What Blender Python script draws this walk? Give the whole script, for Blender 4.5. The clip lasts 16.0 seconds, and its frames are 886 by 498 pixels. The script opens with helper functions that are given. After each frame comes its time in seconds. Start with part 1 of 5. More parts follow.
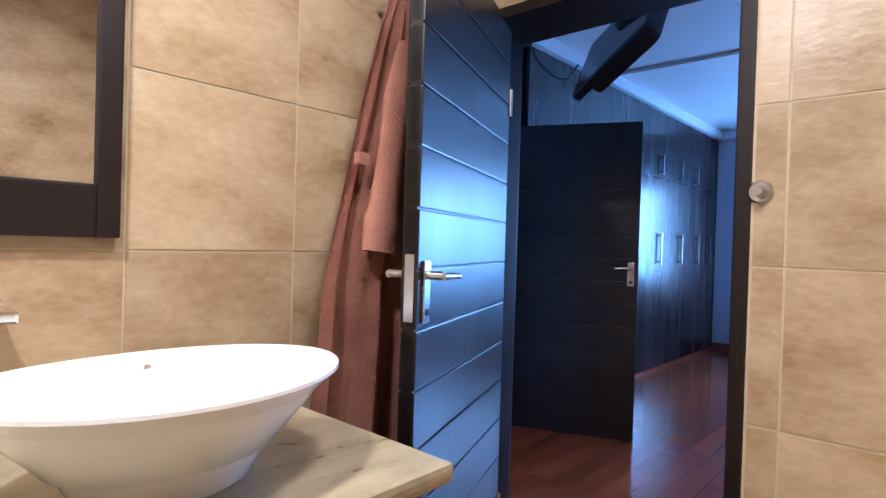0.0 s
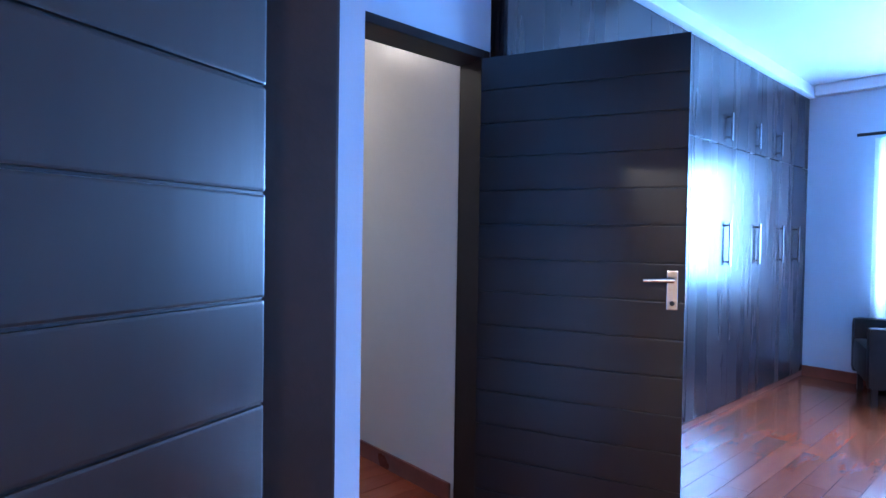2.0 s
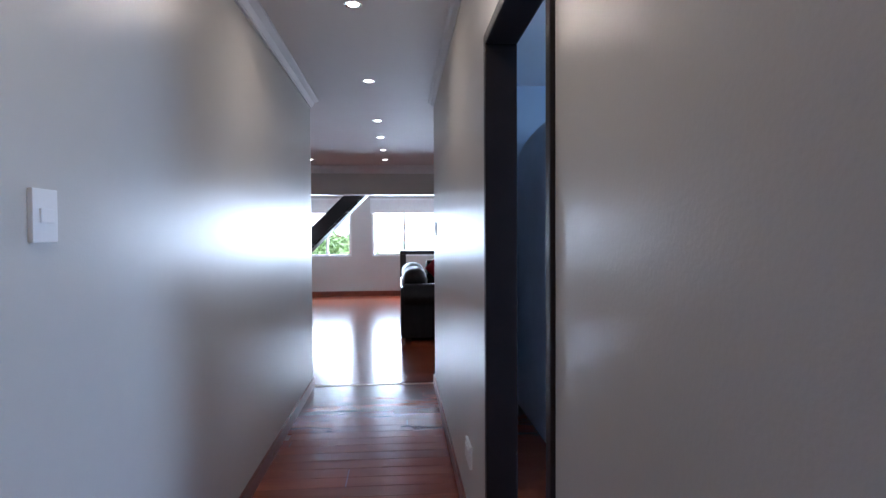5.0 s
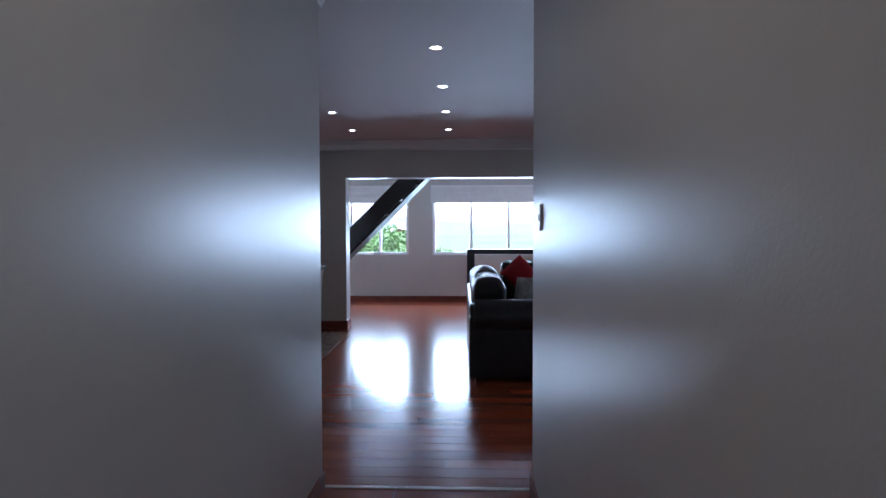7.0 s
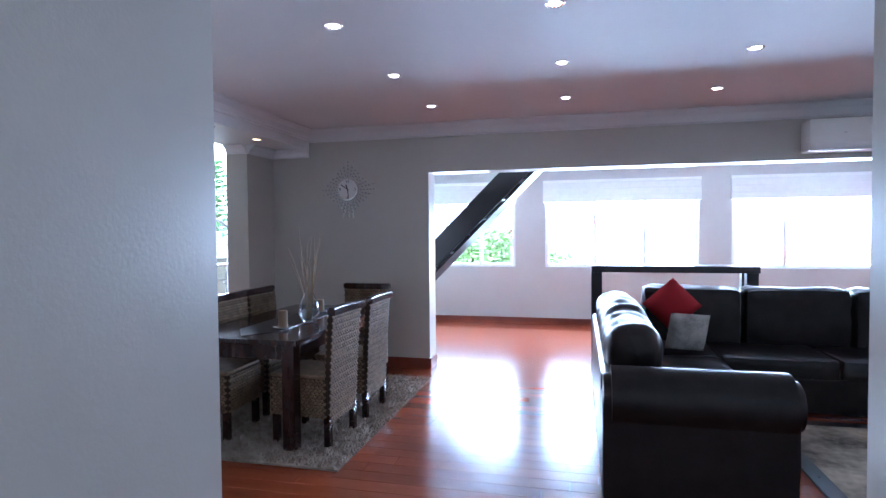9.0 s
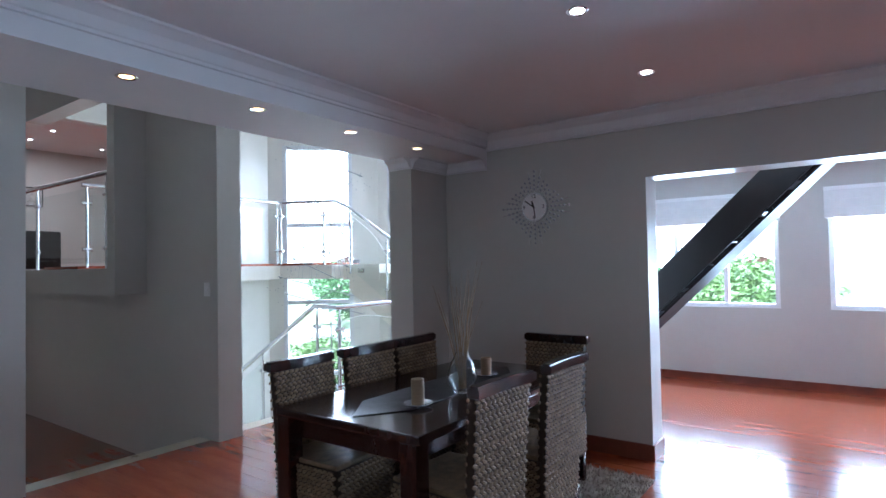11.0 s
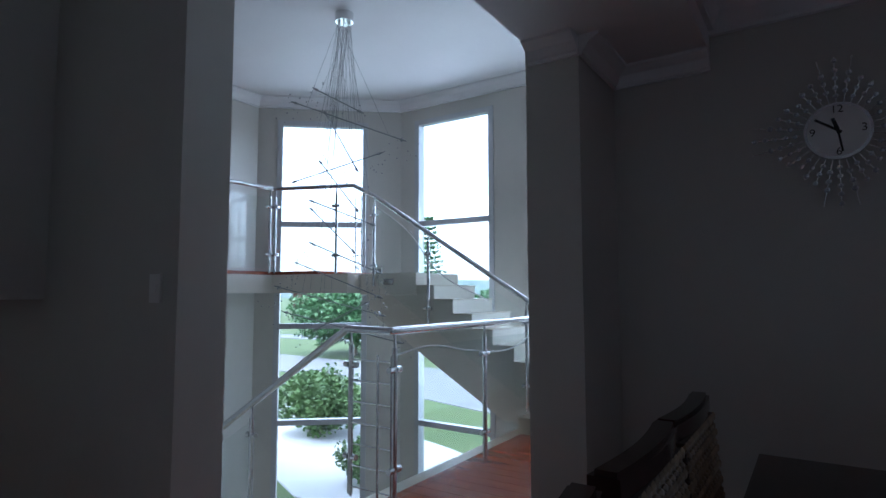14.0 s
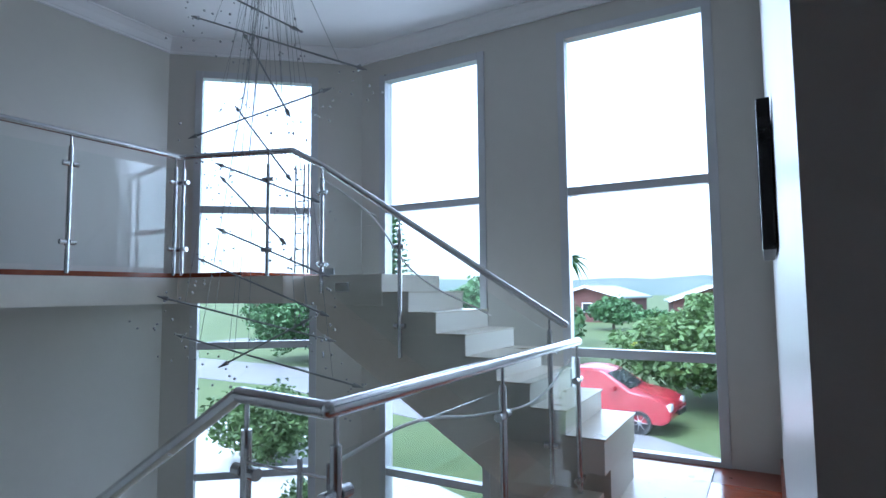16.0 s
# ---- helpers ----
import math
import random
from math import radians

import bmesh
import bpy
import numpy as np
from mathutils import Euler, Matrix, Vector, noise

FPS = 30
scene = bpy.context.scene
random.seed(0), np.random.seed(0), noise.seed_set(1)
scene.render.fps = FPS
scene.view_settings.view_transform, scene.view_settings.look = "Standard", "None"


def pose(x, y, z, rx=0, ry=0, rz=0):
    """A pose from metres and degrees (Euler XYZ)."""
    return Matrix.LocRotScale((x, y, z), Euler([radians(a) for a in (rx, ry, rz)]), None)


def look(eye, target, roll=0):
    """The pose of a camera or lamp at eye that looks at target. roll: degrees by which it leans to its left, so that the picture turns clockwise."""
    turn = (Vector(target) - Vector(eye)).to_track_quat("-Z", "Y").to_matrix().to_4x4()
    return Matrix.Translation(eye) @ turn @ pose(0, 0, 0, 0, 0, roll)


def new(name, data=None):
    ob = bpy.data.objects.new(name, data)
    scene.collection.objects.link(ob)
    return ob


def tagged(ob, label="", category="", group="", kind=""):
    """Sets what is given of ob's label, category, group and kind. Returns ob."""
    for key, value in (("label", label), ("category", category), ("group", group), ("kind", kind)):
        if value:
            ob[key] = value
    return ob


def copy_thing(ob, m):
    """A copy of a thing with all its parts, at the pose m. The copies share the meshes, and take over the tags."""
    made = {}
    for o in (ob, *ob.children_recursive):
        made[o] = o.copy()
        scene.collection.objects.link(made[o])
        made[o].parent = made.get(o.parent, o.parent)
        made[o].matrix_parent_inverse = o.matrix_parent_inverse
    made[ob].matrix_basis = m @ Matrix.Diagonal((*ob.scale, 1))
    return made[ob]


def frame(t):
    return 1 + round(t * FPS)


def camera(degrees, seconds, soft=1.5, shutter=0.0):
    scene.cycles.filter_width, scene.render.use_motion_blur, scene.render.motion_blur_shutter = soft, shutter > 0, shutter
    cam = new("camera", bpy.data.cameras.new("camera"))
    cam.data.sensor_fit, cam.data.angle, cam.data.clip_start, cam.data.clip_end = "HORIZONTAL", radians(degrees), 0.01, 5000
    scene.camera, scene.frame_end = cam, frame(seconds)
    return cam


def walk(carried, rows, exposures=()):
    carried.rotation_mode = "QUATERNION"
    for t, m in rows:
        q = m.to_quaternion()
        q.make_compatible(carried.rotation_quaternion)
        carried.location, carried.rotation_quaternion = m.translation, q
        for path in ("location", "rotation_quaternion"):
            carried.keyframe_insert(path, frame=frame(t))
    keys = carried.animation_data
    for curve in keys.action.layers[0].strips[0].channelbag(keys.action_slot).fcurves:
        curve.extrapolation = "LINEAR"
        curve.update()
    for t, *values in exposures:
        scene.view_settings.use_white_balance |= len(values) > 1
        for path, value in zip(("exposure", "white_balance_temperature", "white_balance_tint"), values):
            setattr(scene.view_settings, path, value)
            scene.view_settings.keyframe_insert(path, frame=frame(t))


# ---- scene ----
cam = camera(76.2, 16.0)
PATH = [
    (0, (-2.084, -2.273, 1.232), (-0.596, -0.938, 1.211), 1.7),
    (0.5, (-1.803, -2.237, 1.232), (-0.312, -0.904, 1.202), 1.3),
    (1, (-1.45, -2.151, 1.228), (0.034, -0.81, 1.194), 1.2),
    (1.5, (-1.071, -1.991, 1.25), (0.36, -0.594, 1.207), 1.2),
    (2, (-0.699, -1.78, 1.257), (0.637, -0.292, 1.214), 0.9),
    (2.5, (-0.275, -1.665, 1.266), (0.735, 0.062, 1.235), -0.9),
    (3, (0.202, -1.249, 1.376), (0.998, 0.584, 1.32), 0.1),
    (3.5, (0.435, -0.922, 1.412), (0.992, 0.998, 1.364), -0.2),
    (4, (0.629, -0.509, 1.405), (0.979, 1.459, 1.362), -0.2),
    (4.5, (0.735, -0.059, 1.394), (1.0, 1.923, 1.339), -0.4),
    (5, (0.799, 0.39, 1.371), (0.951, 2.384, 1.324), -0.3),
    (7.5, (0.734, 3.194, 1.374), (0.613, 5.189, 1.305), -0.2),
    (8, (0.718, 3.697, 1.39), (0.524, 5.686, 1.321), -0.3),
    (8.5, (0.73, 4.166, 1.439), (0.421, 6.141, 1.37), -0.4),
    (9, (0.695, 4.619, 1.486), (0.22, 6.56, 1.42), -0.5),
    (9.5, (0.694, 5.057, 1.535), (0.027, 6.942, 1.472), -0.7),
    (10, (0.654, 5.433, 1.548), (-0.254, 7.215, 1.5), -0.8),
    (12.5, (-0.625, 6.969, 1.334), (-1.877, 8.522, 1.482), -0.8),
    (13, (-1.052, 7.166, 1.322), (-2.293, 8.728, 1.469), -0.7),
    (13.5, (-1.458, 7.377, 1.298), (-2.641, 8.983, 1.446), -0.5),
    (14, (-1.883, 7.592, 1.279), (-2.98, 9.257, 1.434), -0.1),
    (14.5, (-2.221, 7.869, 1.294), (-3.212, 9.599, 1.446), -0.2),
    (15, (-2.506, 8.236, 1.303), (-3.45, 9.993, 1.452), -0.3),
    (15.5, (-2.761, 8.652, 1.301), (-3.701, 10.412, 1.449), -0.3),
    (16, (-2.989, 9.096, 1.361), (-3.981, 10.826, 1.512), -0.5),
]


# exposure of the clip's own camera along the walk
EXPOSURES = [(0, 3.9, 5200, 17), (1.0, 4.2, 5200, 17), (2.0, 5.3, 5200, 17), (3.0, 5.6, 5400, 18), (3.5, 5.75, 5700, 19), (5.0, 4.4, 5700, 19), (7.5, 3.8, 5150, 17),
             (9.0, 5.4, 5050, 16), (10.0, 5.6, 5000, 14), (11.2, 4.6, 5200, 13), (12.5, 3.5, 5000, 13), (13.5, 3.2, 5050, 13), (14.5, 2.9, 5000, 13), (15.5, 2.9, 5000, 13), (16.0, 2.95, 5000, 13)]
walk(cam, [(t, look(eye, target, roll)) for t, eye, target, roll in PATH], EXPOSURES)

# ---- world and lights ----
world = bpy.data.worlds.new("sky")
scene.world = world
world.use_nodes = True
wn = world.node_tree
sky = wn.nodes.new("ShaderNodeTexSky")
sky.sky_type = "NISHITA"
sky.sun_disc = False
sky.sun_elevation = radians(52)
sky.sun_rotation = radians(200)
sky.dust_density = 2.5
sky.air_density = 1.0
haze = wn.nodes.new("ShaderNodeHueSaturation")
haze.inputs["Saturation"].default_value = 0.3
wn.links.new(sky.outputs[0], haze.inputs["Color"])
wn.links.new(haze.outputs[0], wn.nodes["Background"].inputs[0])
wn.nodes["Background"].inputs[1].default_value = 0.11


def lamp(name, kind, m, energy, color=(1, 1, 1), size=1.0, size_y=None, angle=None):
    d = bpy.data.lights.new(name, kind)
    d.energy, d.color = energy, color
    if kind == "AREA":
        d.shape = "RECTANGLE"
        d.size, d.size_y = size, size_y or size
    elif kind == "POINT":
        d.shadow_soft_size = size
    if angle:
        d.angle = radians(angle)
    ob = new(name, d)
    ob.matrix_world = m
    return ob


lamp("sun", "SUN", look((0, 0, 30), (5, 12, 0)), 0.45, (1, 0.97, 0.92), angle=15)
# daylight in the window openings
lamp("window_light", "AREA", look((-1.15, 13.85, 1.45), (-1.15, 0, 4.2)), 6.0, (0.74, 0.87, 1), 1.7, 1.1)
lamp("window_light", "AREA", look((1.26, 13.85, 1.45), (1.26, 0, 4.2)), 8.4, (0.74, 0.87, 1), 2.2, 1.1)
lamp("window_light", "AREA", look((3.73, 13.85, 1.45), (3.73, 0, 4.2)), 7.0, (0.74, 0.87, 1), 1.8, 1.1)
lamp("window_light", "AREA", look((5.62, -1.75, 1.4), (0, -1.75, 1.2)), 16.5, (0.22, 0.5, 1), 2.1, 1.3)
lamp("window_light", "AREA", look((4.3, 2.2, 1.5), (1, 2.2, 1.3)), 2.5, (0.35, 0.62, 1), 1.5, 1.2)
# bathroom ceiling lamps, warm
lamp("window_light", "AREA", look((-5.96, 14.3, 1.6), (-5.5, 8, 0.2)), 4.2, (0.95, 0.98, 1), 1.1, 4.2)
lamp("window_light", "AREA", look((-3.94, 14.3, 1.9), (-4.6, 8, 0.4)), 4.2, (0.95, 0.98, 1), 1.1, 3.6)
lamp("window_light", "AREA", look((-7.95, 13.75, 1.6), (-5.5, 10.5, 0.2)), 2.6, (0.95, 0.98, 1), 1.1, 4.2)
lamp("bathroom_lamp", "AREA", look((-1.5, -2.0, 2.52), (-1.5, -2.0, 0)), 1.6, (1, 0.88, 0.7), 0.3, 0.3)
lamp("bathroom_lamp", "AREA", look((-2.35, -1.6, 2.52), (-2.35, -1.6, 0)), 2.6, (1, 0.88, 0.7), 0.12, 0.12)
lamp("upper_room_lamp", "AREA", look((-11.4, 10.3, 4.0), (-11.4, 10.3, 0)), 2.5, (1, 0.93, 0.85), 1.6, 1.6)
# hall downlight glow
lamp("hall_lamp", "AREA", look((0.56, 1.3, 2.57), (0.56, 1.3, 0)), 0.3, (1, 0.82, 0.6), 0.12, 0.12)
lamp("hall_lamp", "AREA", look((0.56, 3.4, 2.57), (0.56, 3.4, 0)), 0.2, (1, 0.82, 0.6), 0.12, 0.12)


# ---- materials ----
def material(name, color, rough=0.5, metal=0.0, var=0.08, scale=6.0, bump=0.0, bump_scale=60.0, rough_var=0.08, color2=None, stretch=(1, 1, 1),
             spec=0.5, random_hue=0.0, coat=0.0, detail=4.0):
    m = bpy.data.materials.new(name)
    m.use_nodes = True
    nt = m.node_tree
    b = nt.nodes["Principled BSDF"]
    b.inputs["Metallic"].default_value = metal
    b.inputs["Specular IOR Level"].default_value = spec
    b.inputs["Coat Weight"].default_value = coat
    b.inputs["Coat Roughness"].default_value = 0.08
    tc = nt.nodes.new("ShaderNodeTexCoord")
    mp = nt.nodes.new("ShaderNodeMapping")
    mp.inputs["Scale"].default_value = stretch
    nt.links.new(tc.outputs["Object"], mp.inputs[0])
    vec = mp.outputs[0]
    info = nt.nodes.new("ShaderNodeObjectInfo")
    if random_hue:
        add = nt.nodes.new("ShaderNodeVectorMath")
        add.operation = "MULTIPLY_ADD"
        comb = nt.nodes.new("ShaderNodeCombineXYZ")
        for k in range(3):
            nt.links.new(info.outputs["Random"], comb.inputs[k])
        nt.links.new(comb.outputs[0], add.inputs[0])
        add.inputs[1].default_value = (37, 19, 53)
        nt.links.new(vec, add.inputs[2])
        vec = add.outputs[0]
    n1 = nt.nodes.new("ShaderNodeTexNoise")
    n1.inputs["Scale"].default_value = scale
    n1.inputs["Detail"].default_value = detail
    nt.links.new(vec, n1.inputs["Vector"])
    n2 = nt.nodes.new("ShaderNodeTexNoise")
    n2.inputs["Scale"].default_value = scale * 9
    n2.inputs["Detail"].default_value = 3
    nt.links.new(vec, n2.inputs["Vector"])
    mix = nt.nodes.new("ShaderNodeMath")
    mix.operation = "MULTIPLY_ADD"
    nt.links.new(n2.outputs[0], mix.inputs[0])
    mix.inputs[1].default_value = 0.35
    nt.links.new(n1.outputs[0], mix.inputs[2])
    ramp = nt.nodes.new("ShaderNodeValToRGB")
    c2 = color2 or tuple(min(1, c * (1 + var)) for c in color)
    c1 = color if color2 else tuple(c * (1 - var) for c in color)
    ramp.color_ramp.elements[0].color = (*c1, 1)
    ramp.color_ramp.elements[1].color = (*c2, 1)
    ramp.color_ramp.elements[0].position = 0.45
    ramp.color_ramp.elements[1].position = 0.9
    nt.links.new(mix.outputs[0], ramp.inputs[0])
    out = ramp.outputs[0]
    if random_hue:
        hs = nt.nodes.new("ShaderNodeHueSaturation")
        mr = nt.nodes.new("ShaderNodeMapRange")
        mr.inputs["To Min"].default_value = 1 - random_hue
        mr.inputs["To Max"].default_value = 1 + random_hue
        nt.links.new(info.outputs["Random"], mr.inputs[0])
        nt.links.new(mr.outputs[0], hs.inputs["Value"])
        nt.links.new(out, hs.inputs["Color"])
        out = hs.outputs[0]
    nt.links.new(out, b.inputs["Base Color"])
    rr = nt.nodes.new("ShaderNodeMapRange")
    rr.inputs["To Min"].default_value = max(0.02, rough - rough_var)
    rr.inputs["To Max"].default_value = min(1, rough + rough_var)
    nt.links.new(n1.outputs[0], rr.inputs[0])
    nt.links.new(rr.outputs[0], b.inputs["Roughness"])
    if bump:
        nb = nt.nodes.new("ShaderNodeTexNoise")
        nb.inputs["Scale"].default_value = bump_scale
        nb.inputs["Detail"].default_value = 4
        nt.links.new(vec, nb.inputs["Vector"])
        bp = nt.nodes.new("ShaderNodeBump")
        bp.inputs["Strength"].default_value = bump
        bp.inputs["Distance"].default_value = 0.01
        nt.links.new(nb.outputs[0], bp.inputs["Height"])
        nt.links.new(bp.outputs[0], b.inputs["Normal"])
    return m


def glow(name, color, strength):
    m = bpy.data.materials.new(name)
    m.use_nodes = True
    b = m.node_tree.nodes["Principled BSDF"]
    b.inputs["Emission Color"].default_value = (*color, 1)
    b.inputs["Emission Strength"].default_value = strength
    b.inputs["Base Color"].default_value = (*color, 1)
    return m


def glass(name, tint=(0.97, 1, 0.99), rough=0.0):
    m = bpy.data.materials.new(name)
    m.use_nodes = True
    nt = m.node_tree
    for n in list(nt.nodes):
        if n.type != "OUTPUT_MATERIAL":
            nt.nodes.remove(n)
    tr = nt.nodes.new("ShaderNodeBsdfTransparent")
    tr.inputs[0].default_value = (*tint, 1)
    gl = nt.nodes.new("ShaderNodeBsdfGlossy")
    gl.inputs["Roughness"].default_value = rough
    lw = nt.nodes.new("ShaderNodeLayerWeight")
    lw.inputs[0].default_value = 0.5
    pw = nt.nodes.new("ShaderNodeMath")
    pw.operation = "POWER"
    pw.inputs[1].default_value = 5.0
    nt.links.new(lw.outputs["Facing"], pw.inputs[0])
    fr = nt.nodes.new("ShaderNodeMath")
    fr.operation = "MULTIPLY_ADD"
    nt.links.new(pw.outputs[0], fr.inputs[0])
    fr.inputs[1].default_value = 0.5
    fr.inputs[2].default_value = 0.035
    mx = nt.nodes.new("ShaderNodeMixShader")
    nt.links.new(fr.outputs[0], mx.inputs[0])
    nt.links.new(tr.outputs[0], mx.inputs[1])
    nt.links.new(gl.outputs[0], mx.inputs[2])
    nt.links.new(mx.outputs[0], nt.nodes["Material Output"].inputs[0])
    return m


M_PAINT = material("wall_paint", (0.53, 0.515, 0.475), 0.34, var=0.03, scale=1.5, bump=0.05, bump_scale=120, rough_var=0.05)
M_BLUE = material("bedroom_paint", (0.5, 0.56, 0.64), 0.5, var=0.03, scale=1.5, bump=0.04, bump_scale=120)
M_CEIL = material("ceiling_paint", (0.74, 0.74, 0.75), 0.6, var=0.02, scale=2, bump=0.03)
M_WHITE = material("white_gloss_paint", (0.8, 0.8, 0.79), 0.35, var=0.03, scale=8)
M_DOOR = material("dark_stained_wood", (0.008, 0.0055, 0.005), 0.32, var=0.3, scale=4, bump=0.05, bump_scale=30, stretch=(1, 1, 0.15), color2=(0.014, 0.01, 0.009))
M_FRAME = material("dark_frame_wood", (0.01, 0.0055, 0.0045), 0.5, var=0.3, scale=5, bump=0.05, color2=(0.018, 0.01, 0.008), spec=0.3)
M_WARD = material("wardrobe_veneer", (0.022, 0.014, 0.015), 0.27, var=0.25, scale=2, stretch=(3, 3, 0.25), color2=(0.028, 0.017, 0.018), bump=0.03)
M_PLANK = material("red_wood_plank", (0.235, 0.045, 0.016), 0.2, scale=2.0, stretch=(1, 5, 5), color2=(0.3, 0.07, 0.025), bump=0.02, bump_scale=40, random_hue=0.16,
                   rough_var=0.05, coat=0.4, spec=0.35)
M_SKIRT = material("red_skirting", (0.13, 0.03, 0.016), 0.3, scale=5, color2=(0.2, 0.055, 0.03), bump=0.03)
M_TILE = material("travertine_tile", (0.37, 0.245, 0.13), 0.3, scale=3.6, color2=(0.62, 0.49, 0.32), bump=0.16, bump_scale=25, random_hue=0.1, stretch=(1, 1, 1.8), detail=8)
M_GROUT = material("pale_grout", (0.6, 0.5, 0.33), 0.8, scale=20)
M_STONE = material("travertine_counter", (0.3, 0.25, 0.16), 0.3, scale=7, color2=(0.5, 0.43, 0.28), bump=0.06, bump_scale=30, stretch=(1, 2.5, 1), detail=8)
M_PORC = material("white_porcelain", (0.82, 0.82, 0.82), 0.08, var=0.01)
M_STEEL = material("brushed_steel", (0.62, 0.63, 0.64), 0.24, 1.0, var=0.06, scale=20)
M_CHROME = material("chrome", (0.75, 0.75, 0.76), 0.1, 1.0, var=0.03)
M_TOWEL = material("pink_towelling", (0.4, 0.17, 0.12), 0.95, scale=8, color2=(0.52, 0.24, 0.17), bump=0.7, bump_scale=160)
M_MIRROR = material("mirror_silver", (0.9, 0.9, 0.9), 0.02, 1.0, var=0.0, rough_var=0.0)
M_LEATHER = material("black_leather", (0.009, 0.0075, 0.0075), 0.38, scale=9, color2=(0.018, 0.015, 0.014), bump=0.1, bump_scale=45, rough_var=0.08, spec=0.24)
M_WICKER = material("woven_seagrass", (0.13, 0.08, 0.042), 0.6, scale=22, color2=(0.3, 0.2, 0.11), bump=0.3, bump_scale=80)
# seagrass darkened by colour: painted shade for the gaps between strands
M_WICKSHADE = material("shaded_seagrass_core", (0.045, 0.028, 0.016), 0.85, scale=30, bump=0.3)
M_TABLE = material("dark_mahogany", (0.018, 0.008, 0.006), 0.14, scale=5, color2=(0.036, 0.014, 0.011), stretch=(4, 0.6, 1), rough_var=0.05)
M_RUG = material("shaggy_taupe_rug", (0.22, 0.17, 0.13), 1.0, scale=14, color2=(0.46, 0.38, 0.3), bump=0.8, bump_scale=70)
M_RED = material("red_cloth", (0.42, 0.012, 0.02), 0.8, scale=10, bump=0.25, bump_scale=120)
M_CUSH = material("printed_cushion_cloth", (0.25, 0.24, 0.22), 0.85, scale=9, color2=(0.6, 0.59, 0.55), bump=0.15)
M_BEIGE = material("beige_stone_tile", (0.5, 0.44, 0.34), 0.3, scale=5, color2=(0.6, 0.54, 0.43), bump=0.03)
M_CONC = material("cream_stair_paint", (0.68, 0.64, 0.56), 0.45, var=0.04, scale=3)
M_ALU = material("grey_window_aluminium", (0.5, 0.51, 0.53), 0.4, 0.3, var=0.04)
M_GLASS = glass("window_glass")
M_BALGLASS = glass("balustrade_glass", (0.965, 0.985, 0.98))
M_BLACK = material("black_plastic", (0.012, 0.012, 0.014), 0.3, var=0.2)
M_PLASTIC = material("white_plastic", (0.78, 0.78, 0.76), 0.35, var=0.02)
M_GREY = material("grey_plastic", (0.25, 0.26, 0.26), 0.5)
M_BLIND = material("white_blind_cloth", (0.72, 0.72, 0.7), 0.85, var=0.04, scale=12, bump=0.1)
M_CANDLE = material("brown_wax", (0.3, 0.2, 0.12), 0.5, scale=10)
M_TWIG = material("dry_twig", (0.34, 0.25, 0.15), 0.8, scale=20)
M_CRYSTAL = material("clear_bead", (0.75, 0.77, 0.8), 0.08, 0.6, var=0.02)
M_GRASS = material("lawn", (0.045, 0.075, 0.02), 0.95, scale=0.6, color2=(0.08, 0.11, 0.035), bump=0.6, bump_scale=14, detail=8)
M_ROAD = material("pale_tarmac", (0.13, 0.132, 0.135), 0.85, scale=1.2, color2=(0.18, 0.18, 0.18), bump=0.2)
M_PAVE = material("pale_concrete_paving", (0.42, 0.42, 0.41), 0.8, scale=1.5, var=0.06, bump=0.1)
M_LEAF = material("green_leaf", (0.04, 0.085, 0.018), 0.6, scale=3, color2=(0.095, 0.16, 0.04), bump=0.1)
M_LEAF2 = material("dark_green_leaf", (0.03, 0.085, 0.025), 0.6, scale=3, color2=(0.075, 0.16, 0.05))
M_LEAFY = material("yellow_green_leaf", (0.3, 0.34, 0.02), 0.6, scale=3, color2=(0.45, 0.45, 0.05))
M_BARK = material("bark", (0.13, 0.1, 0.075), 0.9, scale=9, bump=0.6)
M_CARRED = material("car_red_paint", (0.27, 0.02, 0.032), 0.25, scale=3, var=0.04, coat=0.3)
M_RUBBER = material("tyre_rubber", (0.02, 0.02, 0.021), 0.8)
M_CARGLASS = material("tinted_car_glass", (0.02, 0.025, 0.028), 0.06, var=0.05)
M_LAMPGL = material("clear_headlamp", (0.75, 0.77, 0.78), 0.12, 0.4)
M_BRICK = material("brown_brick_wall", (0.075, 0.03, 0.026), 0.9, scale=6, color2=(0.11, 0.048, 0.04), bump=0.3)
M_ROOF = material("grey_green_roof", (0.27, 0.31, 0.3), 0.7, scale=5, var=0.1, bump=0.2)
M_HILL = material("hazy_hill", (0.07, 0.1, 0.09), 1.0, scale=0.03, color2=(0.11, 0.14, 0.13), detail=8)
M_SOIL = material("brown_soil", (0.14, 0.09, 0.06), 1.0, scale=4, bump=0.5)
M_DOWN = glow("downlight_glow", (1, 0.95, 0.88), 1.2)
M_DOWNW = glow("warm_downlight_glow", (1, 0.6, 0.26), 0.25)
M_LED = glow("alarm_led", (1, 0.05, 0.1), 0.2)


# ---- mesh helpers ----
def bx(bm, x0, x1, y0, y1, z0, z1, bev=0.0, m=None):
    r = bmesh.ops.create_cube(bm, size=1, matrix=Matrix.Translation(((x0 + x1) / 2, (y0 + y1) / 2, (z0 + z1) / 2)) @ Matrix.Diagonal((abs(x1 - x0), abs(y1 - y0), abs(z1 - z0), 1)))
    vs = r["verts"]
    if bev:
        es = list({e for v in vs for e in v.link_edges})
        rb = bmesh.ops.bevel(bm, geom=es, offset=bev, segments=2, affect="EDGES", profile=0.7)
        vs = list({v for f in rb["faces"] for v in f.verts} | {v for v in vs if v.is_valid})
    if m is not None:
        bmesh.ops.transform(bm, matrix=m, verts=[v for v in vs if v.is_valid])
    return vs


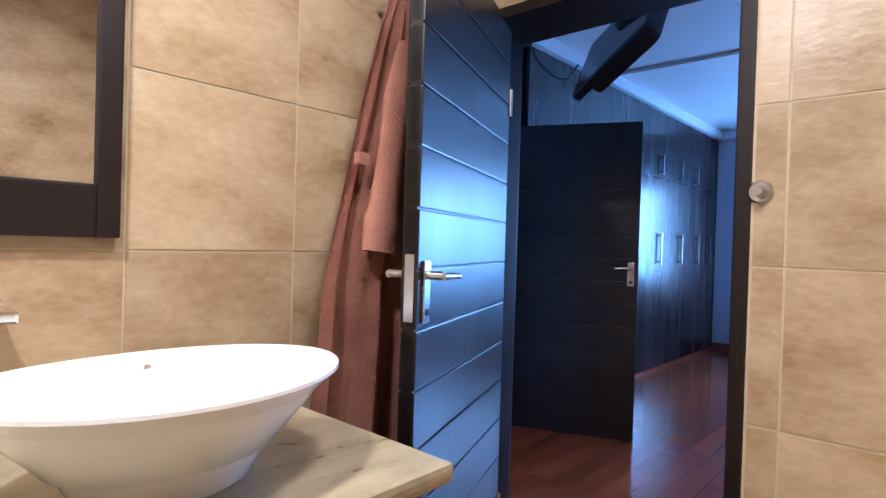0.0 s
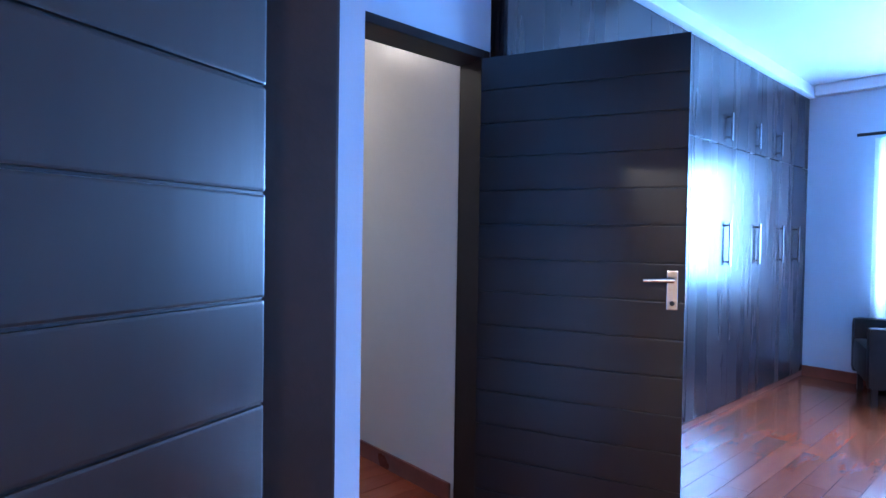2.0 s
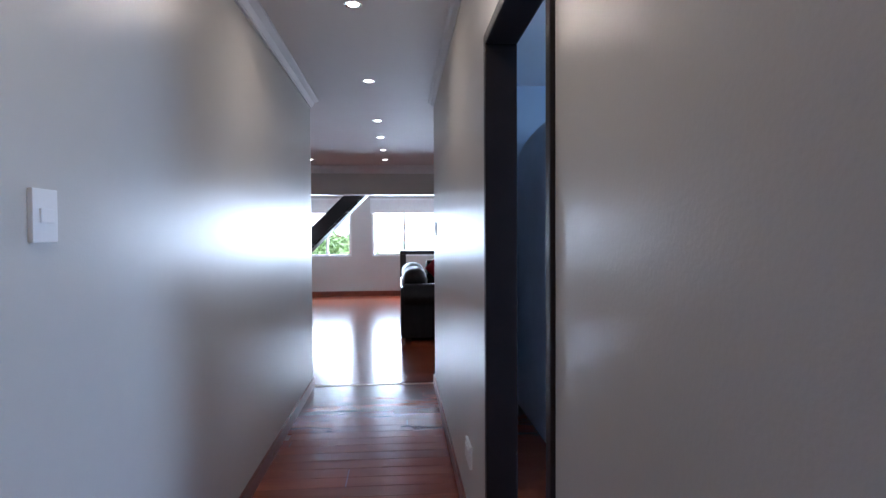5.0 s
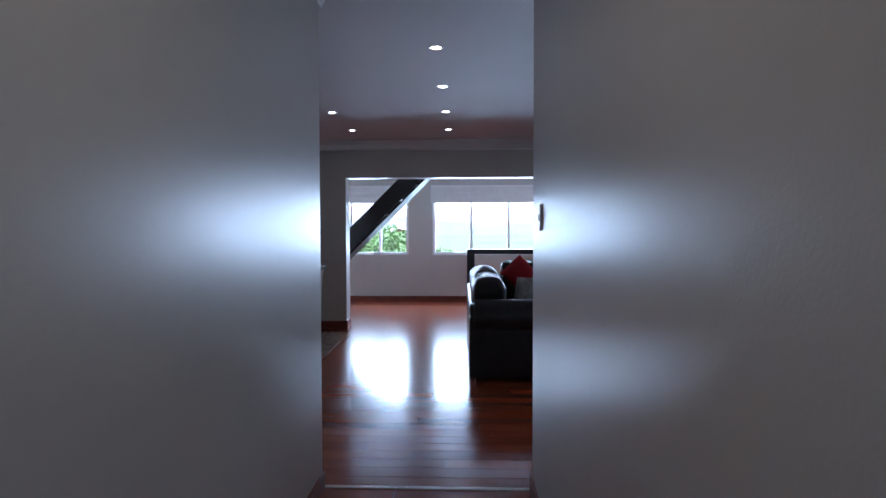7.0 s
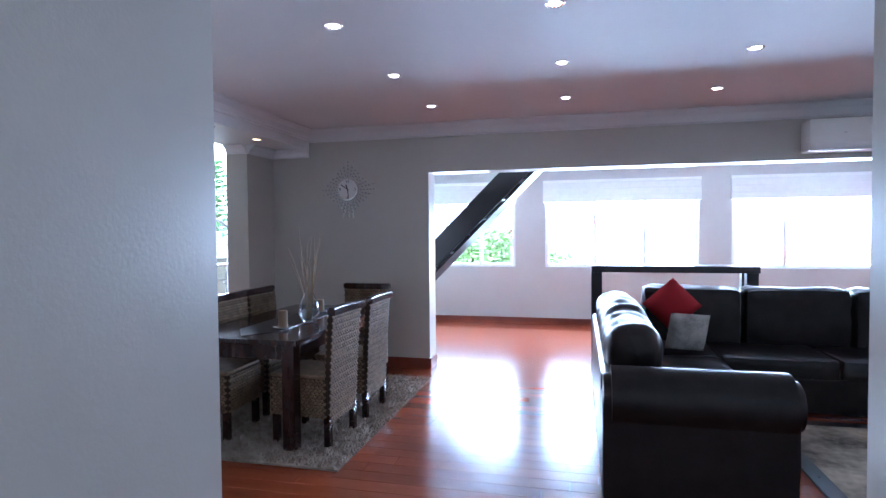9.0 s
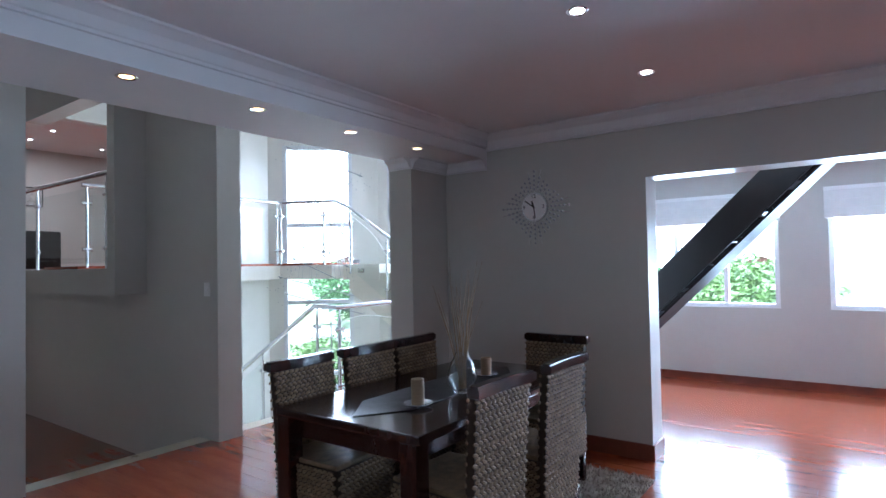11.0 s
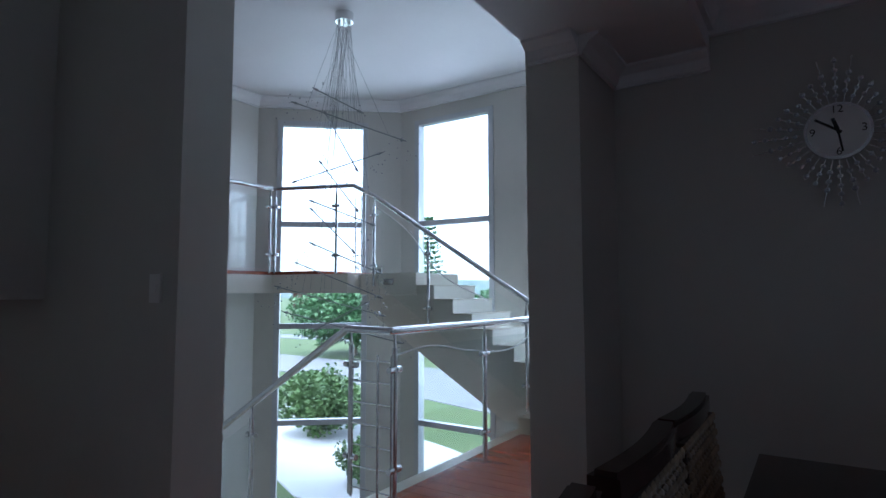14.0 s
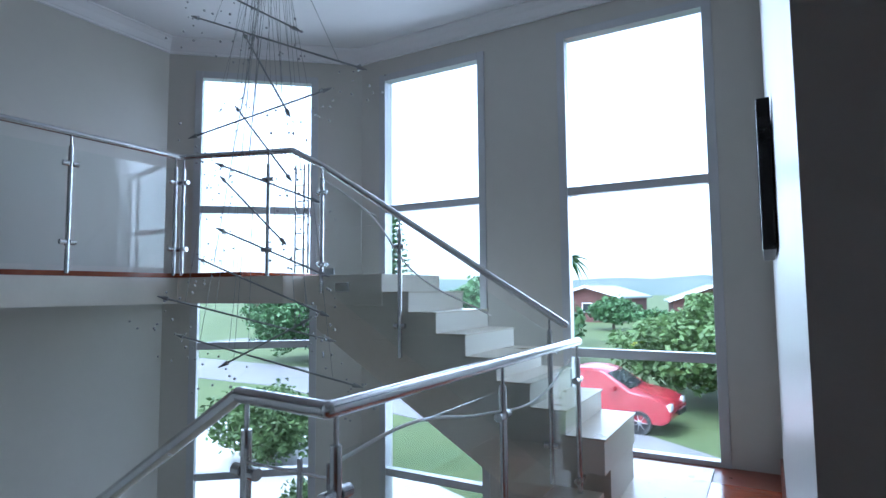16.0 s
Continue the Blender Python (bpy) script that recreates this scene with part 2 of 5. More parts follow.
def cyl(bm, p, q, r, r2=None, seg=12, caps=True):
    p, q = Vector(p), Vector(q)
    d = q - p
    m = Matrix.Translation((p + q) / 2) @ d.to_track_quat("Z", "Y").to_matrix().to_4x4()
    return bmesh.ops.create_cone(bm, cap_ends=caps, segments=seg, radius1=r, radius2=r if r2 is None else r2, depth=d.length, matrix=m)["verts"]


def ball(bm, c, r, sx=1, sy=1, sz=1, sub=2):
    return bmesh.ops.create_icosphere(bm, subdivisions=sub, radius=r, matrix=Matrix.Translation(c) @ Matrix.Diagonal((sx, sy, sz, 1)))["verts"]


def lathe(bm, prof, c=(0, 0, 0), seg=32, sx=1.0, sy=1.0):
    rings = []
    for r, z in prof:
        rings.append([bm.verts.new((c[0] + sx * r * math.cos(2 * math.pi * k / seg), c[1] + sy * r * math.sin(2 * math.pi * k / seg), c[2] + z)) for k in range(seg)])
    for a, b in zip(rings, rings[1:]):
        for k in range(seg):
            bm.faces.new((a[k], a[(k + 1) % seg], b[(k + 1) % seg], b[k]))
    return rings


def extrude(bm, pts, axis, a, b):
    """A flat outline pts (u, v) drawn out along an axis from a to b."""
    def at(u, v, w):
        return {"x": (w, u, v), "y": (u, w, v), "z": (u, v, w)}[axis]
    lo = [bm.verts.new(at(u, v, a)) for u, v in pts]
    hi = [bm.verts.new(at(u, v, b)) for u, v in pts]
    n = len(pts)
    bm.faces.new(lo), bm.faces.new(hi)
    for k in range(n):
        bm.faces.new((lo[k], lo[(k + 1) % n], hi[(k + 1) % n], hi[k]))
    bmesh.ops.recalc_face_normals(bm, faces=bm.faces[:])


def mesh_of(name, bm, mat, smooth=False):
    bmesh.ops.recalc_face_normals(bm, faces=bm.faces[:])
    me = bpy.data.meshes.new(name)
    bm.to_mesh(me)
    bm.free()
    me.materials.append(mat)
    if smooth:
        me.polygons.foreach_set("use_smooth", [True] * len(me.polygons))
        me.set_sharp_from_angle(angle=radians(40))
    return me


def part(name, bm, mat, parent=None, label="", smooth=False):
    ob = new(name, mesh_of(name, bm, mat, smooth))
    ob.parent = parent
    return tagged(ob, label)


def thing(name, label, category, group="", kind="", at=(0, 0, 0), rz=0):
    ob = new(name)
    ob.matrix_basis = pose(*at, 0, 0, rz)
    return tagged(ob, label, category, group, kind)


def boxes(name, mat, rows, label="", category="", kind="structure", parent=None, bev=0.0, group=""):
    bm = bmesh.new()
    for r in rows:
        bx(bm, *r, bev)
    ob = part(name, bm, mat, parent)
    return tagged(ob, label, category, group, kind if parent is None else "")


def B(*r, bev=0.0, m=None):
    bm = bmesh.new()
    bx(bm, *r, bev, m)
    return bm


# ---- structure: bedroom and bathroom ----
boxes("wall_bathroom_north", M_GROUT, [(-3.6, -0.35, -0.9, -0.75, 0, 2.6)], "tiled bathroom wall with pale grout joints", "wall")
boxes("wall_bathroom_east", M_GROUT, [(-0.48, -0.36, -3.3, -1.89, 0, 2.6), (-0.48, -0.36, -0.955, -0.9, 0, 2.6), (-0.48, -0.36, -1.89, -0.955, 2.06, 2.6)],
      "tiled bathroom wall with a doorway", "wall")
boxes("wall_bathroom_west", M_TILE, [(-3.75, -3.6, -3.3, -0.75, 0, 2.6)], "plain tiled bathroom wall", "wall")
boxes("wall_bathroom_south", M_TILE, [(-3.75, -0.36, -3.45, -3.3, 0, 2.6)], "plain tiled bathroom wall", "wall")
boxes("floor_bathroom", M_TILE, [(-3.75, -0.36, -3.45, -0.75, -0.1, 0)], "beige tiled bathroom floor", "floor")
boxes("ceiling_bathroom", M_CEIL, [(-3.75, -0.36, -3.45, -0.75, 2.6, 2.7)], "white painted bathroom ceiling", "ceiling")
boxes("wall_bedroom_west", M_BLUE, [(-0.36, -0.225, -5.2, -1.89, 0, 2.7), (-0.36, -0.225, -0.955, 0, 0, 2.7), (-0.225, -0.03, -0.78, 0, 0, 2.7), (-0.36, -0.225, -1.89, -0.955, 2.06, 2.7)],
      "pale blue bedroom wall beside the bathroom doorway", "wall")
boxes("wall_bedroom_north", M_BLUE, [(-0.5, 0.2, 0, 0.14, 0, 2.7), (1.155, 1.168, 0, 0.14, 0, 2.7), (0.2, 1.155, 0, 0.14, 2.09, 2.7)], "pale blue bedroom wall with a doorway", "wall")
boxes("wall_bedroom_south", M_BLUE, [(-0.36, 5.56, -5.35, -5.2, 0, 2.7)], "pale blue bedroom wall", "wall")
boxes("wall_bedroom_east", M_BLUE, [(5.41, 5.56, -5.2, -2.85, 0, 2.7), (5.41, 5.56, -0.66, 0.6, 0, 2.7), (5.41, 5.56, -2.85, -0.66, 0, 0.75), (5.41, 5.56, -2.85, -0.66, 2.1, 2.7)],
      "pale blue bedroom wall with a window", "wall")
boxes("ceiling_bedroom", M_CEIL, [(-0.5, 5.56, -5.35, 0.6, 2.7, 2.8)], "white board ceiling with thin joints", "ceiling")
boxes("trim", M_CEIL, [(-0.33, 5.41, -0.655 + 0.5, -0.085, 2.6, 2.7), (5.3, 5.41, -5.2, -0.16, 2.6, 2.7), (-0.33, 1.168, -0.08, 0, 2.62, 2.7), (0.2, 5.3, -1.32, -1.305, 2.692, 2.7),
                       (2.4, 2.415, -5.2, -0.16, 2.691, 2.699)],
      "white plaster cornice under the bedroom ceiling", "cornice", bev=0.02)
boxes("baseboard", M_SKIRT, [(5.39, 5.41, -5.2, -0.1, 0, 0.1), (-0.33, 0.2, -0.02, 0, 0, 0.1)], "red-brown wooden skirting board", "skirting")

# ---- hall ----
boxes("wall_hall_left", M_PAINT, [(-0.15, 0, 0.14, 0.58, 0, 2.6), (-0.15, 0, 1.47, 5.59, 0, 2.6), (-0.15, 0, 0.58, 1.47, 2.09, 2.6)], "beige satin-painted hall wall with a doorway", "wall")
boxes("wall_hall_right", M_PAINT, [(1.115, 1.215, 0.14, 1.52, 0, 2.6), (1.115, 1.215, 2.43, 5.59, 0, 2.6), (1.115, 1.215, 1.52, 2.43, 2.09, 2.6)],
      "beige satin-painted hall wall with a doorway", "wall")
boxes("ceiling_hall", M_CEIL, [(-0.15, 1.215, 0.14, 5.59, 2.6, 2.7)], "white painted hall ceiling", "ceiling")


def cornice(name, a, b, side, z, s=0.09, mat=None):
    """A stepped, hollowed plaster cornice from a to b; side: unit way from the wall into the room."""
    bm = bmesh.new()
    prof = [(0, 0), (s, 0), (s, -0.012), (s * 0.86, -0.018), (s * 0.5, -s * 0.42), (s * 0.28, -s * 0.8), (s * 0.2, -s * 0.86), (s * 0.2, -s), (0, -s)]
    a, b, side = Vector((*a, z)), Vector((*b, z)), Vector((*side, 0))
    r0 = [bm.verts.new(a + side * u + Vector((0, 0, v))) for u, v in prof]
    r1 = [bm.verts.new(b + side * u + Vector((0, 0, v))) for u, v in prof]
    n = len(prof)
    for k in range(n):
        bm.faces.new((r0[k], r0[(k + 1) % n], r1[(k + 1) % n], r1[k]))
    bm.faces.new(r0), bm.faces.new(r1)
    ob = part(name, bm, mat or M_CEIL)
    return tagged(ob, "white moulded plaster cornice", "cornice", "", "structure")


cornice("trim", (0, 0.14), (0, 5.59), (1, 0), 2.6, 0.075)
cornice("trim", (1.115, 0.14), (1.115, 5.59), (-1, 0), 2.6, 0.05)
boxes("baseboard", M_SKIRT, [(0, 0.015, 0.16, 0.58, 0, 0.09), (0, 0.015, 1.47, 5.59, 0, 0.09)], "red-brown wooden skirting board", "skirting", bev=0.004)
boxes("baseboard", M_SKIRT, [(1.1, 1.115, 0.16, 1.52, 0, 0.09), (1.1, 1.115, 2.43, 5.59, 0, 0.09)], "red-brown wooden skirting board", "skirting", bev=0.004)
# side room behind the hall's doorway
boxes("wall_side_room", M_BLUE, [(1.215, 4.6, 5.0, 5.15, 0, 2.6), (4.45, 4.6, 0.75, 1.4, 0, 2.6), (4.45, 4.6, 3.0, 5.0, 0, 2.6), (4.45, 4.6, 1.4, 3.0, 0, 0.85), (4.45, 4.6, 1.4, 3.0, 2.1, 2.6),
                                 (1.215, 4.6, 0.6, 0.75, 0, 2.6)], "pale blue walls of a side room", "wall")
boxes("ceiling_side_room", M_CEIL, [(1.215, 4.6, 0.6, 5.15, 2.6, 2.7)], "white painted side room ceiling", "ceiling")

# ---- living and dining room, sunroom ----
boxes("wall_living_south", M_PAINT, [(-4.4, -0.15, 5.44, 5.59, 0, 4.05), (1.215, 6.3, 5.44, 5.59, 0, 2.6)], "beige painted living room wall", "wall")
boxes("wall_living_east", M_PAINT, [(6.2, 6.35, 5.44, 13.74, 0, 2.7)],
      "plain beige painted living room wall", "wall")
boxes("wall_clock", M_PAINT, [(-2.7, -0.877, 10.42, 10.67, 0, 2.6), (-0.877, 5.6, 10.42, 10.67, 2.1, 2.6), (5.6, 6.2, 10.42, 10.67, 0, 2.6)],
      "beige painted wall with a wide opening", "wall")
boxes("ceiling_living", M_CEIL, [(-2.25, 6.35, 5.59, 10.67, 2.6, 2.75)], "white painted living room ceiling", "ceiling")
boxes("ceiling_soffit", M_CEIL, [(-2.93, -2.25, 5.59, 10.42, 2.395, 2.75), (-2.93, -2.25, 5.44, 10.67, 2.75, 4.05)], "white dropped ceiling beam with downlights", "ceiling")
cornice("trim", (-2.25, 10.42), (6.2, 10.42), (0, -1), 2.6, 0.13)
cornice("trim", (-2.25, 5.59), (-2.25, 10.42), (1, 0), 2.6, 0.11)
cornice("trim", (-2.7, 10.42), (-2.25, 10.42), (0, -1), 2.395, 0.09)
cornice("trim", (-2.7, 9.9), (-2.7, 10.42), (1, 0), 2.395, 0.09)
cornice("trim", (-2.93, 9.9), (-2.7, 9.9), (0, -1), 2.395, 0.09)
boxes("baseboard", M_SKIRT, [(-2.7, -0.86, 10.4, 10.42, 0, 0.12), (-0.877, -0.86, 10.42, 10.67, 0, 0.12), (-2.7, -2.68, 9.9, 10.4, 0, 0.12)], "red-brown wooden skirting board", "skirting", bev=0.004)
boxes("wall_sunroom_north", M_PAINT, [(-2.95, 6.2, 13.59, 13.74, 0, 0.9), (-2.95, 6.2, 13.59, 13.74, 2.05, 2.6), (-2.95, -2.0, 13.59, 13.74, 0.9, 2.05), (-0.32, 0.15, 13.59, 13.74, 0.9, 2.05),
                                      (2.38, 2.82, 13.59, 13.74, 0.9, 2.05), (4.64, 6.2, 13.59, 13.74, 0.9, 2.05)], "beige sunroom wall with three windows", "wall")
boxes("ceiling_sunroom", M_CEIL, [(-2.7, 6.35, 10.67, 13.74, 2.5, 2.7)], "white painted sunroom ceiling", "ceiling")
boxes("baseboard", M_SKIRT, [(-2.7, 6.2, 13.57, 13.59, 0, 0.1)], "red-brown wooden skirting board", "skirting", bev=0.004)

# ---- stair hall ----
boxes("wall_pillar", M_PAINT, [(-2.95, -2.7, 9.9, 14.03, 0, 2.395), (-2.95, -2.7, 9.9, 14.03, 2.395, 4.05), (-2.95, -2.7, 10.67, 14.03, -2.1, 0)], "beige wall between sunroom and stair hall", "wall")
boxes("baseboard", M_SKIRT, [(-2.97, -2.95, 10.0, 14.02, 0, 0.12)], "red-brown wooden skirting board", "skirting", bev=0.004)
boxes("wall_stair_south", M_PAINT, [(-8.4, -4.05, 8.92, 9.15, -2.1, 1.25), (-5.4, -4.05, 8.92, 9.15, 1.25, 4.05), (-8.4, -5.4, 8.92, 9.15, 3.45, 4.05)],
      "beige painted wall beside the stairs with an opening to an upper room", "wall")
boxes("wall_stair_ledge", M_PAINT, [(-9.2, -5.25, 8.62, 8.92, 1.25, 1.5), (-5.4, -5.25, 8.62, 8.92, 1.5, 4.05)], "projecting painted ledge of the upper room", "wall")
boxes("wall_stair_west", M_PAINT, [(-8.55, -8.4, 11.2, 12.75, -2.1, 4.05), (-8.55, -8.4, 8.8, 11.2, -2.1, 1.3), (-8.55, -8.4, 8.8, 11.2, 3.6, 4.05)], "beige painted stair hall wall", "wall")
NZ = -2.1
boxes("wall_stair_north", M_PAINT, [(-6.85, -6.56, 14.03, 14.2, NZ, 4.05), (-5.37, -4.55, 14.03, 14.2, NZ, 4.05), (-3.33, -2.7, 14.03, 14.2, NZ, 4.05), (-6.56, -5.37, 14.03, 14.2, 3.7, 4.05),
                                    (-4.55, -3.33, 14.03, 14.2, 3.7, 4.05), (-4.55, -3.33, 14.03, 14.2, NZ, -0.02), (-6.56, -5.37, 14.03, 14.2, NZ, -1.95)],
      "beige stair hall wall with tall windows", "wall")
# slanting bay wall, built along its own axis from the west corner
SL = Vector((-6.85 + 8.4, 14.03 - 12.72, 0))
SLM = Matrix.Translation((-8.4, 12.72, 0)) @ Matrix.Rotation(math.atan2(SL.y, SL.x), 4, "Z")
sl0 = 0.31
sl1 = sl0 + 1.2
bm = bmesh.new()
for r in [(-0.02, sl0, 0, 0.17, NZ, 4.05), (sl1, SL.length + 0.02, 0, 0.17, NZ, 4.05), (sl0, sl1, 0, 0.17, 3.7, 4.05), (sl0, sl1, 0, 0.17, NZ, -1.95)]:
    bx(bm, *r, m=SLM)
tagged(part("wall_stair_bay", bm, M_PAINT), "slanting beige bay wall with a tall window", "wall", "", "structure")
bm = bmesh.new()
extrude(bm, [(-8.6, 8.8), (-2.7, 8.8), (-2.7, 14.2), (-6.85, 14.2), (-8.6, 12.75)], "z", 4.05, 4.2)
tagged(part("ceiling_stair_hall", bm, M_CEIL), "white painted stair hall ceiling", "ceiling", "", "structure")
cornice("trim", (-6.85, 14.03), (-2.95, 14.03), (0, -1), 4.05, 0.14)
cornice("trim", (-8.4, 12.72), (-6.85, 14.03), (0.645, -0.764), 4.05, 0.14)
cornice("trim", (-8.4, 11.2), (-8.4, 12.72), (1, 0), 4.05, 0.14)
# lower passage and upper room to the west
boxes("floor_lower_passage", M_PLANK, [(-10.5, -4.3, 5.44, 8.92, -0.45, -0.35)], "dark red wooden floor of the lower passage", "floor")
boxes("wall_passage_west", M_PAINT, [(-10.65, -10.5, 5.44, 8.8, -0.45, 1.25), (-10.65, -10.5, 5.44, 8.0, 1.25, 4.05)], "beige passage wall", "wall")
boxes("wall_passage_south", M_PAINT, [(-10.5, -4.4, 5.44, 5.59, -0.45, 4.05)], "beige passage wall", "wall")
boxes("wall_passage_pier", M_PAINT, [(-4.4, -4.1, 5.59, 7.55, -0.45, 4.05)], "beige painted pier beside the floor's edge", "wall")
boxes("ceiling_passage", M_CEIL, [(-10.65, -2.93, 5.44, 8.79, 4.05, 4.2)], "white painted passage ceiling", "ceiling")
boxes("floor_upper_room", M_PLANK, [(-13.5, -8.55, 8.0, 12.9, 1.3, 1.48)], "red wooden floor of the upper room", "floor")
boxes("wall_upper_room", M_PAINT, [(-13.65, -13.5, 8.0, 12.9, 1.3, 4.05), (-13.5, -8.55, 12.9, 13.05, 1.3, 4.05), (-13.5, -10.65, 7.85, 8.0, 1.3, 4.05)], "pale grey walls of the upper room", "wall")
boxes("ceiling_upper_room", M_CEIL, [(-13.65, -8.55, 7.85, 13.05, 4.05, 4.2)], "white painted upper room ceiling", "ceiling")
boxes("floor_entrance", M_BEIGE, [(-8.4, -2.95, 9.1, 14.03, -2.2, -2.1)], "beige tiled entrance floor below the stairs", "floor")
bm = bmesh.new()
bx(bm, -4.36, -4.18, 7.55, 10.3, -0.2, 0.002, 0.01)
bx(bm, -4.3, -4.1, 10.3, 12.5, -0.3, 0.002, 0.01)
tagged(part("floor_edge", bm, M_BEIGE), "beige stone edging of the dining floor", "floor edge", "", "structure")
boxes("floor_edge_wall", M_PAINT, [(-4.3, -4.2, 5.6, 8.8, -0.35, -0.2), (-4.3, -4.2, 9.1, 14.03, -2.1, -0.3)], "painted riser below the floor's edge", "wall")


# ---- doors ----
def door_frame(name, opening, along, at, depth, label, w=0.04):
    """A frame lining an opening (a, b, height) along x or y, at the wall's face, depth through the wall."""
    a, b, h = opening
    top = thing(name, label, "door frame", kind="structure")
    for nm, (u0, u1, z0, z1) in (("jamb", (a, a + w, 0, h)), ("jamb", (b - w, b, 0, h)), ("head", (a + w, b - w, h - w, h))):
        r = (u0, u1, at[0], at[1], z0, z1) if along == "x" else (at[0], at[1], u0, u1, z0, z1)
        part(nm, B(*r, bev=0.006), M_FRAME, top)
    return top


door_frame("door_frame_1", (-1.89, -0.955, 2.06), "y", (-0.488, -0.22), 0.16, "dark-stained bathroom door frame")
door_frame("door_frame_2", (0.2, 1.155, 2.09), "x", (-0.012, 0.15), 0.16, "dark-stained bedroom door frame")
door_frame("door_frame_5", (0.58, 1.47, 2.09), "y", (-0.16, 0.012), 0.16, "dark-stained frame of a closed hall door")
door_frame("door_frame_3", (1.52, 2.43, 2.09), "y", (1.104, 1.22), 0.16, "dark-stained side room door frame")


def lever(door, x, z, side, y):
    """Handle with a long plate on a door leaf; side: -1 or 1, the face; the lever points to the hinge."""
    h = part("door_handle", B(x - 0.02, x + 0.02, y, y + side * 0.008, z - 0.085, z + 0.065, bev=0.003), M_STEEL, door, "brushed steel lever handle on a long plate")
    bm = bmesh.new()
    cyl(bm, (x, y, z + 0.03), (x, y + side * 0.05, z + 0.03), 0.011)
    cyl(bm, (x + 0.008, y + side * 0.05, z + 0.03), (x - 0.1, y + side * 0.053, z + 0.026), 0.01, 0.008)
    part("lever", bm, M_STEEL, h, smooth=True)
    bm = bmesh.new()
    cyl(bm, (x, y + side * 0.006, z - 0.06), (x, y + side * 0.011, z - 0.06), 0.009)
    part("keyhole", bm, M_BLACK, h)


def leaf(name, hinge, rz, w, label, hz=1.07, boards=14, h=2.03):
    """A leaf of flush horizontal boards with fine grooves; it stands on its hinge edge at x = 0."""
    d = thing(name, label, "door", kind="structure", at=(*hinge, 0.008), rz=rz)
    part("core", B(0, w, -0.015, 0.015, 0, h), M_DOOR, d)
    bh = h / boards
    for k in range(boards):
        part("board", B(0, w, -0.021, 0.021, k * bh + 0.002, (k + 1) * bh - 0.002, bev=0.004), M_DOOR, d)
    lever(d, w - 0.045, hz, 1, 0.021)
    lever(d, w - 0.045, hz, -1, -0.021)
    part("latch", B(w, w + 0.003, -0.012, 0.012, hz - 0.08, hz + 0.08), M_STEEL, d, "steel lock face")
    for z in (0.25, 1.75):
        bm = bmesh.new()
        cyl(bm, (0, 0.024, z - 0.05), (0, 0.024, z + 0.05), 0.008)
        part("hinge", bm, M_STEEL, d)
    return d


leaf("door_1", (-0.37, -1.02), 180 + math.degrees(math.atan2(0.306, 0.774)), 0.832, "open dark-stained bathroom door of horizontal boards", 1.115)
leaf("door_2", (1.09, -0.03), math.degrees(math.atan2(-0.77, 0.325)), 0.84, "open dark-stained bedroom door of horizontal boards")
leaf("door_3", (-0.1, 1.425), -90, 0.8, "closed dark-stained door in the hall wall")
# door stop plate on the tiled wall
bm = bmesh.new()
lathe(bm, [(0.0, 0.004), (0.022, 0.006), (0.026, 0.0)], seg=24)
lathe(bm, [(0.0, 0.03), (0.01, 0.03), (0.012, 0.004)], seg=16)
bmesh.ops.transform(bm, matrix=pose(-0.486, -1.912, 1.385, 0, -90, 0) @ Matrix.Diagonal((1.15, 1.15, 1.2, 1)), verts=bm.verts[:])
tagged(part("door_stop", bm, M_STEEL, smooth=True), "round chrome robe hook on the tiled wall", "hook")

# ---- bathroom things ----
bm = bmesh.new()
bx(bm, -3.4, -1.33, -1.64, -0.91, 0.815, 0.85, 0.012)
tagged(part("stone_worktop", bm, M_STONE), "honed travertine washstand top under the basin", "countertop")
cab = thing("washstand_cabinet", "dark wooden washstand cabinet under the stone top", "cabinet")
part("body", B(-3.38, -1.4, -1.58, -0.915, 0.0, 0.81, bev=0.004), M_FRAME, cab)
for k in range(3):
    dd = part("door", B(-1.42 - 0.64 * (k + 1), -1.44 - 0.64 * k, -1.6, -1.581, 0.1, 0.79, bev=0.003), M_FRAME, cab)
    bm = bmesh.new()
    cyl(bm, (-1.5 - 0.64 * k, -1.62, 0.55), (-1.5 - 0.64 * k, -1.62, 0.7), 0.006)
    part("handle", bm, M_STEEL, dd)
bs = thing("wash_basin", "white porcelain vessel basin standing on stone", "basin", at=(-1.715, -1.39, 0.85))
bm = bmesh.new()
prof = [(0.0, 0.0), (0.42, 0.0), (0.47, 0.01), (0.54, 0.05), (0.7, 0.11), (0.9, 0.155), (1.0, 0.178), (0.995, 0.184), (0.96, 0.178), (0.82, 0.13), (0.6, 0.06), (0.3, 0.03), (0.0, 0.025)]
lathe(bm, [(r * 0.278, z * 0.92) for r, z in prof], seg=56, sx=1.0, sy=0.74)
for v in bm.verts:
    v.co.z += 0.006 * (v.co.x / 0.3) ** 2 * (1 if v.co.z > 0.08 else 0)
bowl = part("bowl", bm, M_PORC, bs, smooth=True)
bm = bmesh.new()
cyl(bm, (0.035, 0.176, 0.132), (0.036, 0.19, 0.137), 0.013, seg=20)
part("overflow_ring", bm, M_CHROME, bs, "chrome overflow ring")
mr = thing("mirror", "wall mirror in a wide dark wooden frame", "mirror")
